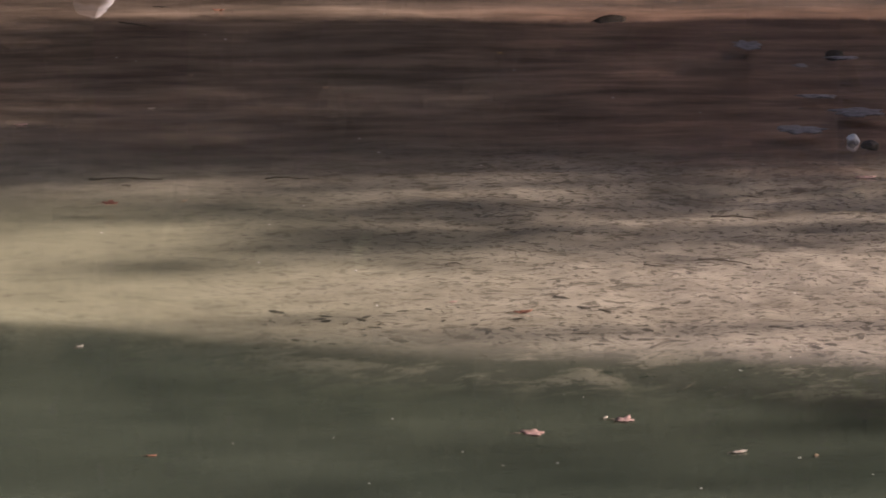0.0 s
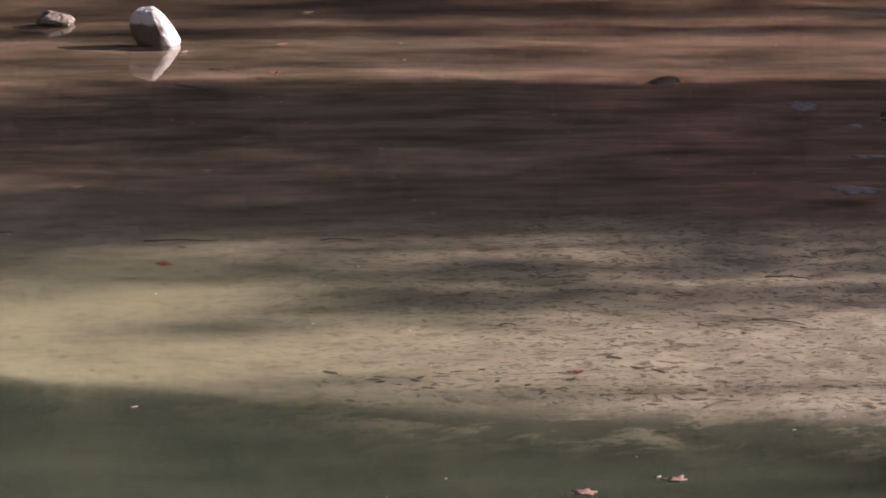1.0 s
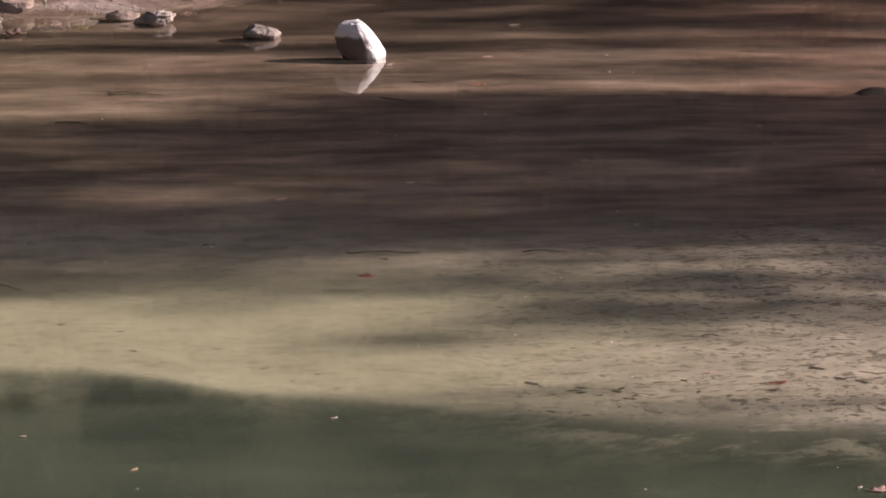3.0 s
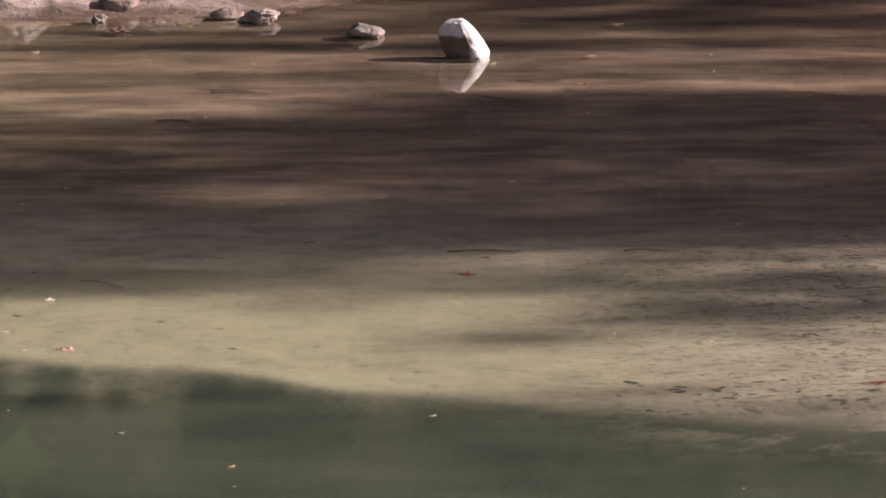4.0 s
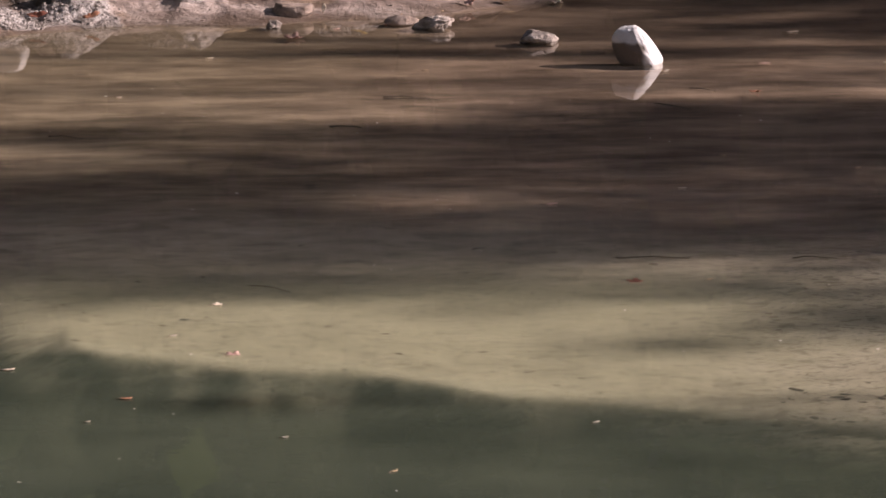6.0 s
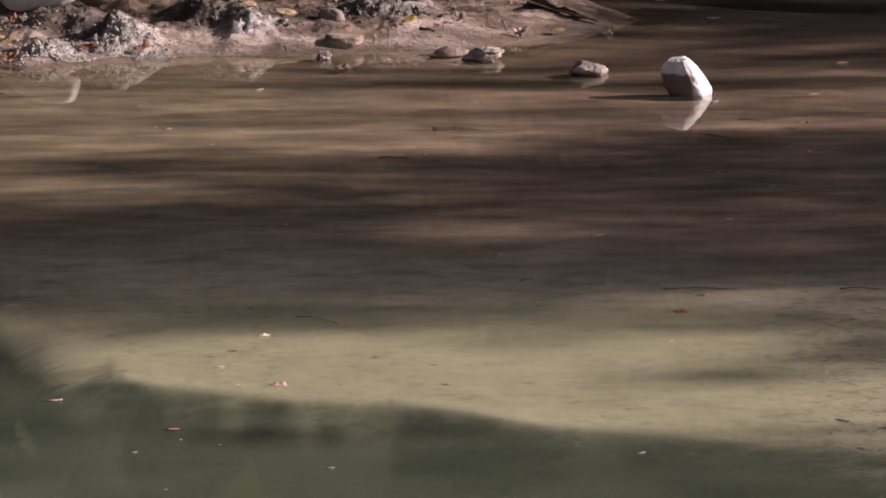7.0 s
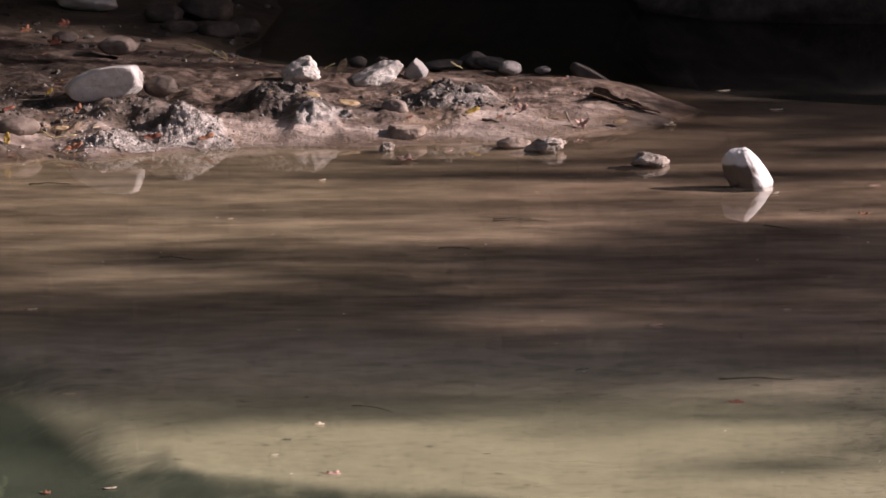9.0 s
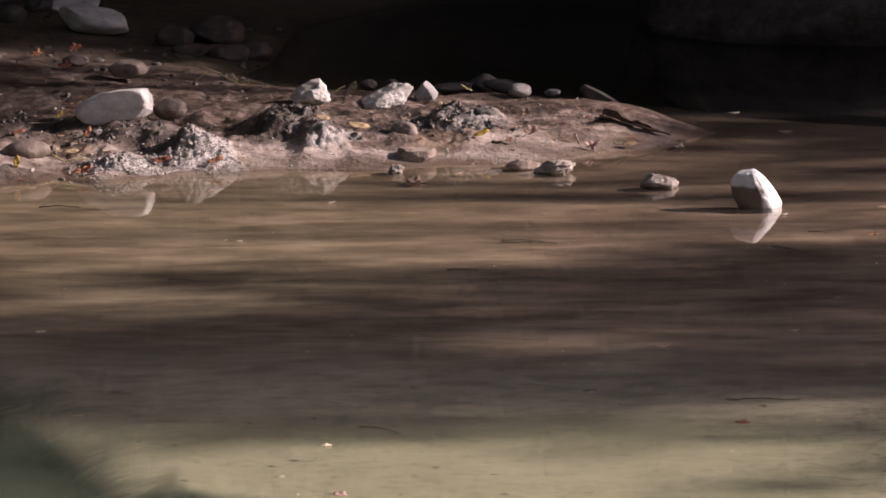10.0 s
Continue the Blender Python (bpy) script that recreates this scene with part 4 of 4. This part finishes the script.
M_LITTER = M_LITTER.finish(M_LITTER.ramp(M_LITTER.geo.outputs["Random Per Island"], (0.0, (0.10, 0.055, 0.035)), (0.35, (0.26, 0.10, 0.06)), (0.6, (0.34, 0.21, 0.11)),
                                         (0.85, (0.46, 0.26, 0.13)), (1.0, (0.55, 0.42, 0.26))), 0.75)
scatter("straw_litter", 260, on_bar(-1.9, 0.5, 17.1, 18.4), (0.0008, 0.003), M_LITTER, 13, "short brown bits of straw and stalk on the sandbar", "litter", 0.6, 9.0)
scatter("leaf_litter", 320, on_bar(-1.95, 0.6, 16.3, 18.2), (0.002, 0.010), M_LITTER, 12, "brown and reddish scraps of dead leaf on the sandbar", "litter", 0.12, 1.7)


# ---- fallen leaves, twigs and scraps ----
def leaf_outline(kind, rnd):
    """The leaf's edge as (angle, radius), tip at angle 0."""
    pts = []
    lobes = [rnd.uniform(0.35, 0.75) for _ in range(6)]
    for k in range(36):
        a = 6.2832 * k / 36
        if kind == "lobed":
            r = 0.52 + 0.8 * lobes[int((a + 0.6283) / 1.2566) % 5] * abs(math.cos(2.5 * a)) ** 1.2
        else:
            r = 1 / math.sqrt(math.cos(a) ** 2 + (math.sin(a) / 0.46) ** 2)
            r *= 1 + 0.10 * math.cos(a)
        pts.append((a, r * rnd.uniform(0.93, 1.05)))
    return pts


def build_leaf(x, y, z, size, material, label, turn=0.0, kind="oval", curl=0.35, tip=0.0, seed=1, group="fallen leaves", face=0.0):
    """A curled leaf with its stalk; size is its length."""
    rnd = random.Random(seed)
    leaf = thing("leaf", pose(x, y, z, face) @ pose(0, 0, 0, 0, tip, turn), label, "leaf", group)
    bm = bmesh.new()
    half = size / 2
    centre = bm.verts.new((0, 0, 0))
    rings = []
    for f in (0.45, 1.0):
        ring = []
        for a, r in leaf_outline(kind, random.Random(seed)):
            px, py = f * r * math.cos(a), f * r * math.sin(a)
            lift = curl * (0.75 * py * py + 0.30 * px * px) + 0.05 * curl * math.sin(5 * a + seed) * f
            ring.append(bm.verts.new((px * half, py * half, lift * half)))
        rings.append(ring)
    n = len(rings[0])
    for k in range(n):
        bm.faces.new((centre, rings[0][k], rings[0][(k + 1) % n]))
        bm.faces.new((rings[0][k], rings[1][k], rings[1][(k + 1) % n], rings[0][(k + 1) % n]))
    bm.normal_update()
    bmesh.ops.solidify(bm, geom=bm.faces[:], thickness=0.0007)
    low = min(v.co.z for v in bm.verts)
    for v in bm.verts:
        v.co.z -= low - 0.001
    part("blade", bm, material, leaf)
    stalk = tube(bmesh.new(), [(-half * 0.85, 0, curl * half * 0.22 - low), (-half * 1.25, half * 0.06, curl * half * 0.2 - low), (-half * 1.6, half * rnd.uniform(-0.2, 0.2), 0.001)],
                 [0.0011, 0.0009, 0.0007], 5)
    part("stalk", stalk, M_TWIG, leaf)
    return leaf


def build_twig(name, pts, radius, material, label, category="twig", group=""):
    """A crooked stick through those points, with a side shoot."""
    rnd = random.Random(int(abs(pts[0][0]) * 1000))
    base = Vector(pts[0])
    stick = thing(name, Matrix.Translation(base), label, category, group)
    path = []
    for a, b in zip(pts, pts[1:]):
        for k in range(4):
            p = Vector(a).lerp(Vector(b), k / 4) - base
            path.append(p + Vector([rnd.uniform(-1, 1) * radius * 0.6 for _ in range(3)]))
    path.append(Vector(pts[-1]) - base)
    part("stem", tube(bmesh.new(), path, [radius * (1 - 0.55 * k / len(path)) for k in range(len(path))], 7), material, stick)
    mid = path[len(path) // 2]
    way = (path[-1] - path[0])
    side = mid + way * 0.16 + Vector((way.y, -way.x, 0)) * 0.10
    part("shoot", tube(bmesh.new(), [mid, side], [radius * 0.5, radius * 0.25], 5), material, stick)
    return stick


FLOAT, ASHORE = "leaves on the water", "leaves on the sandbar"
# on the water
build_leaf(0.748, 12.335, 0, 0.050, M_RED, "red leaf lying flat on the water", 10, "lobed", 0.16, 0, 1, FLOAT)
build_leaf(1.645, 11.068, 0, 0.050, M_ORANGE, "curled orange-brown leaf floating on the water", 5, "oval", 0.8, 0, 2, FLOAT)
build_leaf(1.496, 11.190, 0, 0.022, M_PINK, "small faded red leaf floating on the water", 20, "oval", 0.4, 0, 3, FLOAT)
build_leaf(0.951, 13.585, 0, 0.026, M_BLEACHED, "small bleached leaf floating on the water", -10, "oval", 0.6, 0, 4, FLOAT)
build_leaf(0.566, 13.367, 0, 0.040, M_PINK, "faded pinkish leaf floating on the water", 8, "oval", 0.4, 0, 5, FLOAT)
build_leaf(0.943, 12.350, 0, 0.020, M_TAN, "small tan leaf floating on the water", 40, "oval", 0.5, 0, 6, FLOAT)
build_leaf(1.504, 9.985, 0, 0.062, M_PINK, "faded pink leaf lying low in the water", 0, "lobed", 0.06, 0, 7, FLOAT)
build_leaf(1.722, 10.075, 0, 0.050, M_PINK, "pink lobed leaf floating on the water", -15, "lobed", 0.2, 0, 8, FLOAT)
build_leaf(1.684, 10.097, 0, 0.018, M_BLEACHED, "small whitish leaf floating on the water", 60, "oval", 0.6, 0, 9, FLOAT)
build_leaf(1.923, 9.795, 0, 0.036, M_BLEACHED, "bleached leaf floating on the water", 15, "oval", 0.5, 0, 10, FLOAT)
build_leaf(2.085, 9.757, 0, 0.018, M_TAN, "small tan leaf floating on the water", 70, "oval", 0.4, 0, 11, FLOAT)
build_leaf(0.664, 9.857, 0, 0.024, M_ORANGE, "small orange leaf floating on the water", 0, "oval", 0.3, 0, 12, FLOAT)
build_leaf(0.572, 10.810, 0, 0.018, M_BLEACHED, "small whitish leaf floating on the water", 30, "oval", 0.6, 0, 13, FLOAT)
build_leaf(2.816, 12.543, 0, 0.060, M_PINK, "faded pink leaf floating on the water", -6, "oval", 0.4, 0, 14, FLOAT)
build_leaf(1.289, 15.160, 0, 0.038, M_ORANGE, "orange leaf floating on the water", 12, "lobed", 0.5, 0, 15, FLOAT)
build_leaf(1.362, 15.702, 0, 0.042, M_PINK, "faded pink leaf floating on the water", 0, "oval", 0.3, 0, 16, FLOAT)
build_leaf(1.510, 16.330, 0, 0.045, M_BLEACHED, "bleached leaf floating on the water", 10, "oval", 0.5, 0, 17, FLOAT)
build_leaf(-0.340, 12.090, 0, 0.032, M_BLEACHED, "bleached leaf floating on the water", 25, "lobed", 0.3, 0, 18, FLOAT)
build_leaf(-0.288, 11.527, 0, 0.046, M_PINK, "star-shaped faded reddish leaf floating on the water", -20, "lobed", 0.25, 0, 19, FLOAT)
build_leaf(-0.146, 10.688, 0, 0.016, M_BLEACHED, "small whitish leaf floating on the water", 0, "oval", 0.9, 0, 20, FLOAT)
build_leaf(0.101, 10.373, 0, 0.022, M_TAN, "small dull leaf floating on the water", 50, "oval", 0.4, 0, 21, FLOAT)
build_leaf(1.110, 14.090, 0, 0.016, M_TAN, "small tan leaf floating on the water", 0, "oval", 0.4, 0, 22, FLOAT)
build_leaf(1.490, 13.880, 0, 0.022, M_TAN, "small tan leaf floating on the water", 30, "oval", 0.4, 0, 23, FLOAT)
build_leaf(2.087, 14.400, 0, 0.016, M_YELLOW, "small greenish leaf floating on the water", 0, "oval", 0.4, 0, 24, FLOAT)
build_leaf(-0.828, 11.380, 0, 0.034, M_BLEACHED, "bleached leaf floating on the water", 8, "oval", 0.5, 0, 25, FLOAT)
build_leaf(-0.528, 11.075, 0, 0.030, M_ORANGE, "small orange leaf floating on the water", 0, "oval", 0.5, 0, 26, FLOAT)
build_leaf(-0.605, 10.850, 0, 0.014, M_BLEACHED, "small whitish leaf floating on the water", 20, "oval", 0.9, 0, 27, FLOAT)
build_leaf(-0.977, 11.335, 0, 0.032, M_ORANGE, "faded orange leaf floating on the water", -30, "lobed", 0.5, 0, 28, FLOAT)
build_leaf(-0.442, 11.735, 0, 0.024, M_BLEACHED, "small whitish leaf floating on the water", 30, "oval", 0.5, 0, 29, FLOAT)
build_leaf(-1.235, 13.650, 0, 0.030, M_BLEACHED, "bleached leaf floating on the water", 5, "oval", 0.4, 0, 30, FLOAT)
build_leaf(-1.026, 12.480, 0, 0.040, M_TAN, "thin tan leaf floating on the water", 4, "oval", 0.2, 0, 31, FLOAT)
build_leaf(-0.474, 15.868, 0, 0.025, M_BLEACHED, "small whitish leaf floating near the sandbar", 30, "oval", 0.8, 0, 32, FLOAT)
build_leaf(-0.742, 15.140, 0, 0.020, M_BLEACHED, "small whitish leaf floating on the water", 0, "oval", 0.5, 0, 33, FLOAT)
build_leaf(0.243, 15.610, 0, 0.018, M_TAN, "small tan leaf floating on the water", 0, "oval", 0.5, 0, 34, FLOAT)
build_leaf(-0.199, 16.260, 0, 0.078, M_PINK, "faded reddish curled leaf floating beside the sandbar", 8, "lobed", 0.6, 0, 35, FLOAT)
build_leaf(-0.056, 16.450, 0, 0.030, M_PINK, "small pink leaf floating beside the sandbar", 30, "oval", 0.7, 0, 36, FLOAT)
build_leaf(1.026, 15.550, 0, 0.036, M_BLEACHED, "pale yellowish leaf floating beside the white stone", 50, "oval", 0.9, 0, 37, FLOAT)
build_leaf(1.129, 17.350, 0, 0.050, M_BLEACHED, "bleached leaf floating on the darker water", -5, "oval", 0.5, 0, 38, FLOAT)
build_leaf(0.960, 17.820, 0, 0.045, M_BLEACHED, "bleached leaf floating on the darker water", 10, "oval", 0.4, 0, 39, FLOAT)
build_leaf(0.730, 17.000, 0, 0.055, M_BLEACHED, "pale pinkish leaf floating at the tip of the sandbar", 0, "lobed", 0.5, 0, 40, FLOAT)


def ashore(x, y, size, material, label, turn, kind, curl, tip, seed):
    build_leaf(x, y, max(0.0, level(x, y)) + 0.004 + 0.2 * size, size, material, label, turn, kind, curl, tip * 0.5, seed, ASHORE, 24)


ashore(0.022, 16.89, 0.058, M_YELLOW, "bright yellow leaf lying on the sandbar", 20, "oval", 0.5, -18, 50)
ashore(-1.503, 17.10, 0.040, M_YELLOW, "yellow leaf lying beside the pale slab", 60, "oval", 0.7, -20, 51)
ashore(-1.381, 16.87, 0.048, M_ORANGE, "orange leaf standing among dark clods", 70, "oval", 0.8, -30, 52)
ashore(-1.360, 16.40, 0.075, M_ORANGE, "orange-red curled leaf at the water's edge", 15, "oval", 0.9, -15, 53)
ashore(-1.095, 16.54, 0.075, M_RED, "red-brown curled leaf on pale crumbs", -10, "oval", 0.9, -15, 54)
ashore(-0.909, 16.56, 0.064, M_ORANGE, "orange leaf at the foot of the mound", 15, "oval", 0.8, -12, 55)
ashore(0.201, 16.97, 0.052, M_PINK, "crumpled pink leaf on the sandbar", 40, "lobed", 1.0, -25, 56)
ashore(0.412, 16.90, 0.050, M_PINK, "small faded red lobed leaf standing in wet sand", 85, "lobed", 0.8, -40, 57)
ashore(0.398, 17.20, 0.036, M_PINK, "pink leaf beside the curled bark", 10, "oval", 0.8, -15, 58)
ashore(-1.589, 16.43, 0.050, M_YELLOW, "yellow curled leaf at the water's edge", 90, "oval", 0.9, -50, 59)
ashore(0.547, 16.97, 0.055, M_TAN, "tan leaf on wet sand", 6, "oval", 0.4, 0, 60)
ashore(-0.424, 17.00, 0.085, M_TAN, "pale dry leaf lying on the sandbar", -10, "oval", 0.4, 12, 61)
ashore(-0.131, 17.27, 0.055, M_TAN, "dry tan leaf standing on the sandbar", 80, "oval", 0.9, -60, 62)
ashore(-1.62, 16.78, 0.050, M_RED, "red-brown leaf behind the brown cobble", 20, "oval", 0.6, -10, 63)
ashore(-1.42, 16.62, 0.060, M_TAN, "dull yellowish leaf on the sand", -15, "oval", 0.5, -8, 64)
ashore(-0.55, 16.93, 0.060, M_TAN, "tan leaf on the crumbled mound", -20, "oval", 0.3, 15, 65)
ashore(-0.98, 16.78, 0.030, M_YELLOW, "small yellow leaf on top of the mound", 0, "oval", 0.4, 0, 66)
ashore(-1.60, 18.42, 0.060, M_RED, "red-brown leaf on the shaded sand", 20, "lobed", 0.5, -10, 67)
ashore(-0.20, 16.86, 0.028, M_RED, "small red leaf on the sandbar", 20, "oval", 0.6, -10, 68)
ashore(-0.10, 16.74, 0.030, M_BLEACHED, "small pale leaf standing on the sand", 80, "oval", 0.6, -60, 69)
ashore(0.12, 16.88, 0.030, M_ORANGE, "small orange leaf on the sandbar", 30, "oval", 0.6, -10, 70)
ashore(-1.75, 18.75, 0.060, M_ORANGE, "dull orange leaf on the shaded shore", 0, "lobed", 0.5, -10, 71)
ashore(-1.62, 19.05, 0.060, M_RED, "red-brown leaf on the shaded shore", 50, "lobed", 0.5, -10, 72)

# twigs on the bar
DRY = "dry twigs on the sandbar"
build_twig("twig", [(-1.075, 18.35, level(-1.075, 18.35) + 0.055), (-1.00, 18.33, level(-1.0, 18.33) + 0.03), (-0.92, 18.30, level(-0.92, 18.30))], 0.0035, M_STRAW, "dry yellowish stalk leaning on the shaded sand", "twig", DRY)
build_twig("twig", [(-1.10, 18.36, level(-1.10, 18.36)), (-1.05, 18.35, level(-1.05, 18.35) + 0.035)], 0.003, M_STRAW, "short dry stalk on the shaded sand", "twig", DRY)
build_twig("twig", [(-0.955, 18.38, level(-0.955, 18.38) + 0.035), (-0.925, 18.36, level(-0.925, 18.36))], 0.003, M_STRAW, "short dry stalk on the shaded sand", "twig", DRY)
build_twig("twig", [(-0.545, 17.88, level(-0.545, 17.88)), (-0.500, 17.90, level(-0.5, 17.9) + 0.038)], 0.004, M_STRAW, "dry stalk sticking up from the sand", "twig", DRY)
ashore(-0.475, 17.92, 0.070, M_TAN, "dry tan leaf caught on a stalk", 60, "oval", 0.7, -50, 73)
build_twig("twig", [(0.352, 16.97, 0.06), (0.375, 16.95, 0.02), (0.392, 16.94, 0.006)], 0.004, M_SODDEN, "dark twig standing in wet sand", "twig", DRY)
build_twig("twig", [(-0.062, 17.72, 0.13), (-0.02, 17.70, 0.112)], 0.004, M_STRAW, "pale dry stalk on the sandbar", "twig", DRY)
build_twig("twig", [(-1.62, 17.00, level(-1.62, 17.0) + 0.01), (-1.5, 17.03, level(-1.5, 17.03) + 0.012), (-1.38, 17.08, level(-1.38, 17.08) + 0.008)], 0.0025, M_TWIG, "thin dead twig lying on the sand", "twig", DRY)
build_twig("twig", [(-1.49, 16.60, level(-1.49, 16.60) + 0.02), (-1.44, 16.56, level(-1.44, 16.56) + 0.006), (-1.36, 16.57, level(-1.36, 16.57) + 0.006)], 0.003, M_STRAW, "curved dry stalk beside the brown cobble", "twig", DRY)
build_twig("twig", [(0.06, 16.87, level(0.06, 16.87) + 0.006), (0.12, 16.85, level(0.12, 16.85) + 0.005)], 0.006, M_SODDEN, "short dark stick on the sandbar", "twig", DRY)


def build_bark():
    """A curled strip of dead bark lying down the flank of the bar."""
    strip = thing("bark_strip", pose(0.449, 17.20, level(0.449, 17.20) + 0.001, 0, 12, -16), "dark curled strip of dead bark on the sandbar", "bark")
    bm = bmesh.new()
    rows = []
    for i in range(34):
        s = i / 33
        wide = 0.026 * (1 - 0.8 * s) * (0.8 + 0.3 * math.sin(11 * s + 0.6)) + 0.002 * math.sin(41 * s)
        roll = 0.5 + 0.9 * math.sin(5 * s)
        row = []
        for j in range(9):
            a = -1.7 + 3.4 * j / 8 + roll * 0.5
            row.append(bm.verts.new((0.27 * s, wide * math.sin(a) + 0.009 * math.sin(6 * s) + 0.002 * math.sin(29 * s), 0.005 + wide * (1 - math.cos(a)) * 0.75 + 0.004 * math.sin(9 * s) ** 2)))
        rows.append(row)
    for r0, r1 in zip(rows, rows[1:]):
        for j in range(8):
            bm.faces.new((r0[j], r1[j], r1[j + 1], r0[j + 1]))
    bm.normal_update()
    bmesh.ops.solidify(bm, geom=bm.faces[:], thickness=0.003)
    part("bark", bm, M_CURL, strip)


build_bark()

# sodden sticks lying on the bed
SUNK = "sunken twigs"


def sunken(x0, y0, x1, y1, radius, bend=0.01):
    a, b = level(x0, y0) + 0.004, level(x1, y1) + 0.004
    build_twig("twig", [(x0, y0, a), ((x0 + x1) / 2, (y0 + y1) / 2 + bend, (a + b) / 2 + 0.003), (x1, y1, b)], radius * 0.45, M_SODDEN, "dark sodden twig lying on the silt bed", "twig", SUNK)


sunken(2.20, 11.72, 2.33, 11.68, 0.006)
sunken(2.05, 11.67, 2.13, 11.67, 0.004, -0.03)
sunken(1.93, 10.90, 2.03, 10.93, 0.006, 0.02)
sunken(1.96, 10.70, 2.14, 10.72, 0.006, 0.07)
sunken(2.33, 12.22, 2.45, 12.21, 0.006)
sunken(1.55, 11.71, 1.59, 11.70, 0.006)
sunken(-0.07, 14.67, 0.03, 14.65, 0.007)
sunken(-0.93, 14.54, -0.82, 14.50, 0.005)
sunken(0.10, 15.13, 0.28, 15.12, 0.005)
sunken(1.09, 15.30, 1.17, 15.24, 0.005)
sunken(-0.27, 12.46, -0.16, 12.39, 0.004)
sunken(0.72, 12.79, 0.92, 12.77, 0.006)
sunken(1.20, 12.78, 1.32, 12.76, 0.005)
sunken(0.10, 15.16, 0.24, 15.15, 0.005)
sunken(0.96, 15.01, 1.07, 14.93, 0.005)
sunken(-1.46, 15.87, -1.32, 15.86, 0.006)


# ---- scum, flecks and rotten scraps: too many to count ----
def build_foam(x, y, w, d, seed):
    rnd = random.Random(seed)
    bm = bmesh.new()
    bmesh.ops.create_icosphere(bm, subdivisions=4, radius=1)
    shift = Vector((seed, seed * 2, 0))
    for v in bm.verts:
        p = v.co
        k = 1 + 0.7 * noise.noise(Vector((p.x, p.y, 0)) * 2.2 + shift) + 0.25 * noise.noise(Vector((p.x, p.y, 0)) * 6 + shift)
        v.co = (p.x * k * w / 2, p.y * k * d / 2, p.z * 0.003 * (1 + 0.5 * noise.noise(p * 6 + shift)))
    ob = mesh_object("foam_patch", bm, M_FOAM)
    ob.matrix_world = pose(x, y, 0.001, 0, 0, rnd.uniform(-12, 12))
    tagged(ob, "greyish patch of dried foam floating on the water", "foam", "foam on the water")


for spot in ((2.775, 13.20, 0.13, 0.11, 1), (3.00, 13.44, 0.14, 0.12, 2), (2.93, 13.68, 0.11, 0.05, 4),
             (2.88, 14.50, 0.08, 0.14, 3), (2.98, 14.16, 0.04, 0.05, 6), (3.14, 14.28, 0.09, 0.05, 7), (3.05, 13.05, 0.06, 0.04, 8)):
    build_foam(*spot)


def on_water(x0, x1, y0, y1):
    def place(rnd):
        x, y = rnd.uniform(x0, x1), y0 + (y1 - y0) * rnd.random() ** 1.3
        return (x, y, -0.001) if level(x, y) < -0.01 else None
    return place


def on_bed(x0, x1, y0, y1):
    def place(rnd):
        x, y = rnd.uniform(x0, x1), rnd.uniform(y0, y1)
        z = level(x, y)
        return (x, y, z - 0.001) if -0.14 < z < -0.01 else None
    return place


M_ROT = scree_material("rotten_scraps", (0.075, 0.062, 0.048), (0.22, 0.185, 0.145))
M_SPECK = scree_material("pale_flecks", (0.42, 0.38, 0.30), (0.85, 0.82, 0.74))
scatter("floating_flecks", 380, on_water(-1.6, 3.2, 9.4, 15.8), (0.0012, 0.0042), M_SPECK, 31, "tiny pale flecks floating on the water", "flecks", 0.4)
scatter("rotten_scraps", 1300, on_bed(1.7, 3.4, 10.5, 12.9), (0.0008, 0.006), M_ROT, 35, "dark scraps of rotten leaf on the silt bed", "scraps", 0.35, 2.4)
scatter("rotten_scraps", 520, on_bed(1.0, 2.2, 10.5, 12.9), (0.0008, 0.005), M_ROT, 32, "dark scraps of rotten leaf on the silt bed", "scraps", 0.35, 2.2)
scatter("rotten_scraps", 260, on_bed(-1.2, 1.4, 11.4, 13.2), (0.001, 0.006), M_ROT, 33, "dark scraps of rotten leaf on the silt bed", "scraps", 0.35, 2.2)
scatter("rotten_scraps", 260, on_bed(-1.8, 3.2, 13.2, 16.4), (0.001, 0.006), M_ROT, 34, "dark scraps of rotten leaf on the silt bed", "scraps", 0.35, 2.2)


def along_edge(x0, x1, lift, spread):
    def place(rnd):
        x = rnd.uniform(x0, x1)
        y = float(shelf_edge(np.array([x]))[0]) + rnd.gauss(lift, spread)
        return (x, y, level(x, y) - 0.001)
    return place


M_BLACKENED = scree_material("blackened_scraps", (0.035, 0.031, 0.024), (0.12, 0.105, 0.08))
scatter("rotten_scraps", 650, along_edge(1.0, 3.4, 0.04, 0.12), (0.0010, 0.009), M_BLACKENED, 36, "blackened scraps of leaf along the edge of the silt shelf", "scraps", 0.4, 2.4)
scatter("rotten_scraps", 220, along_edge(-0.5, 1.2, 0.10, 0.14), (0.0006, 0.0035), M_BLACKENED, 37, "blackened scraps of leaf along the edge of the silt shelf", "scraps", 0.4, 2.4)
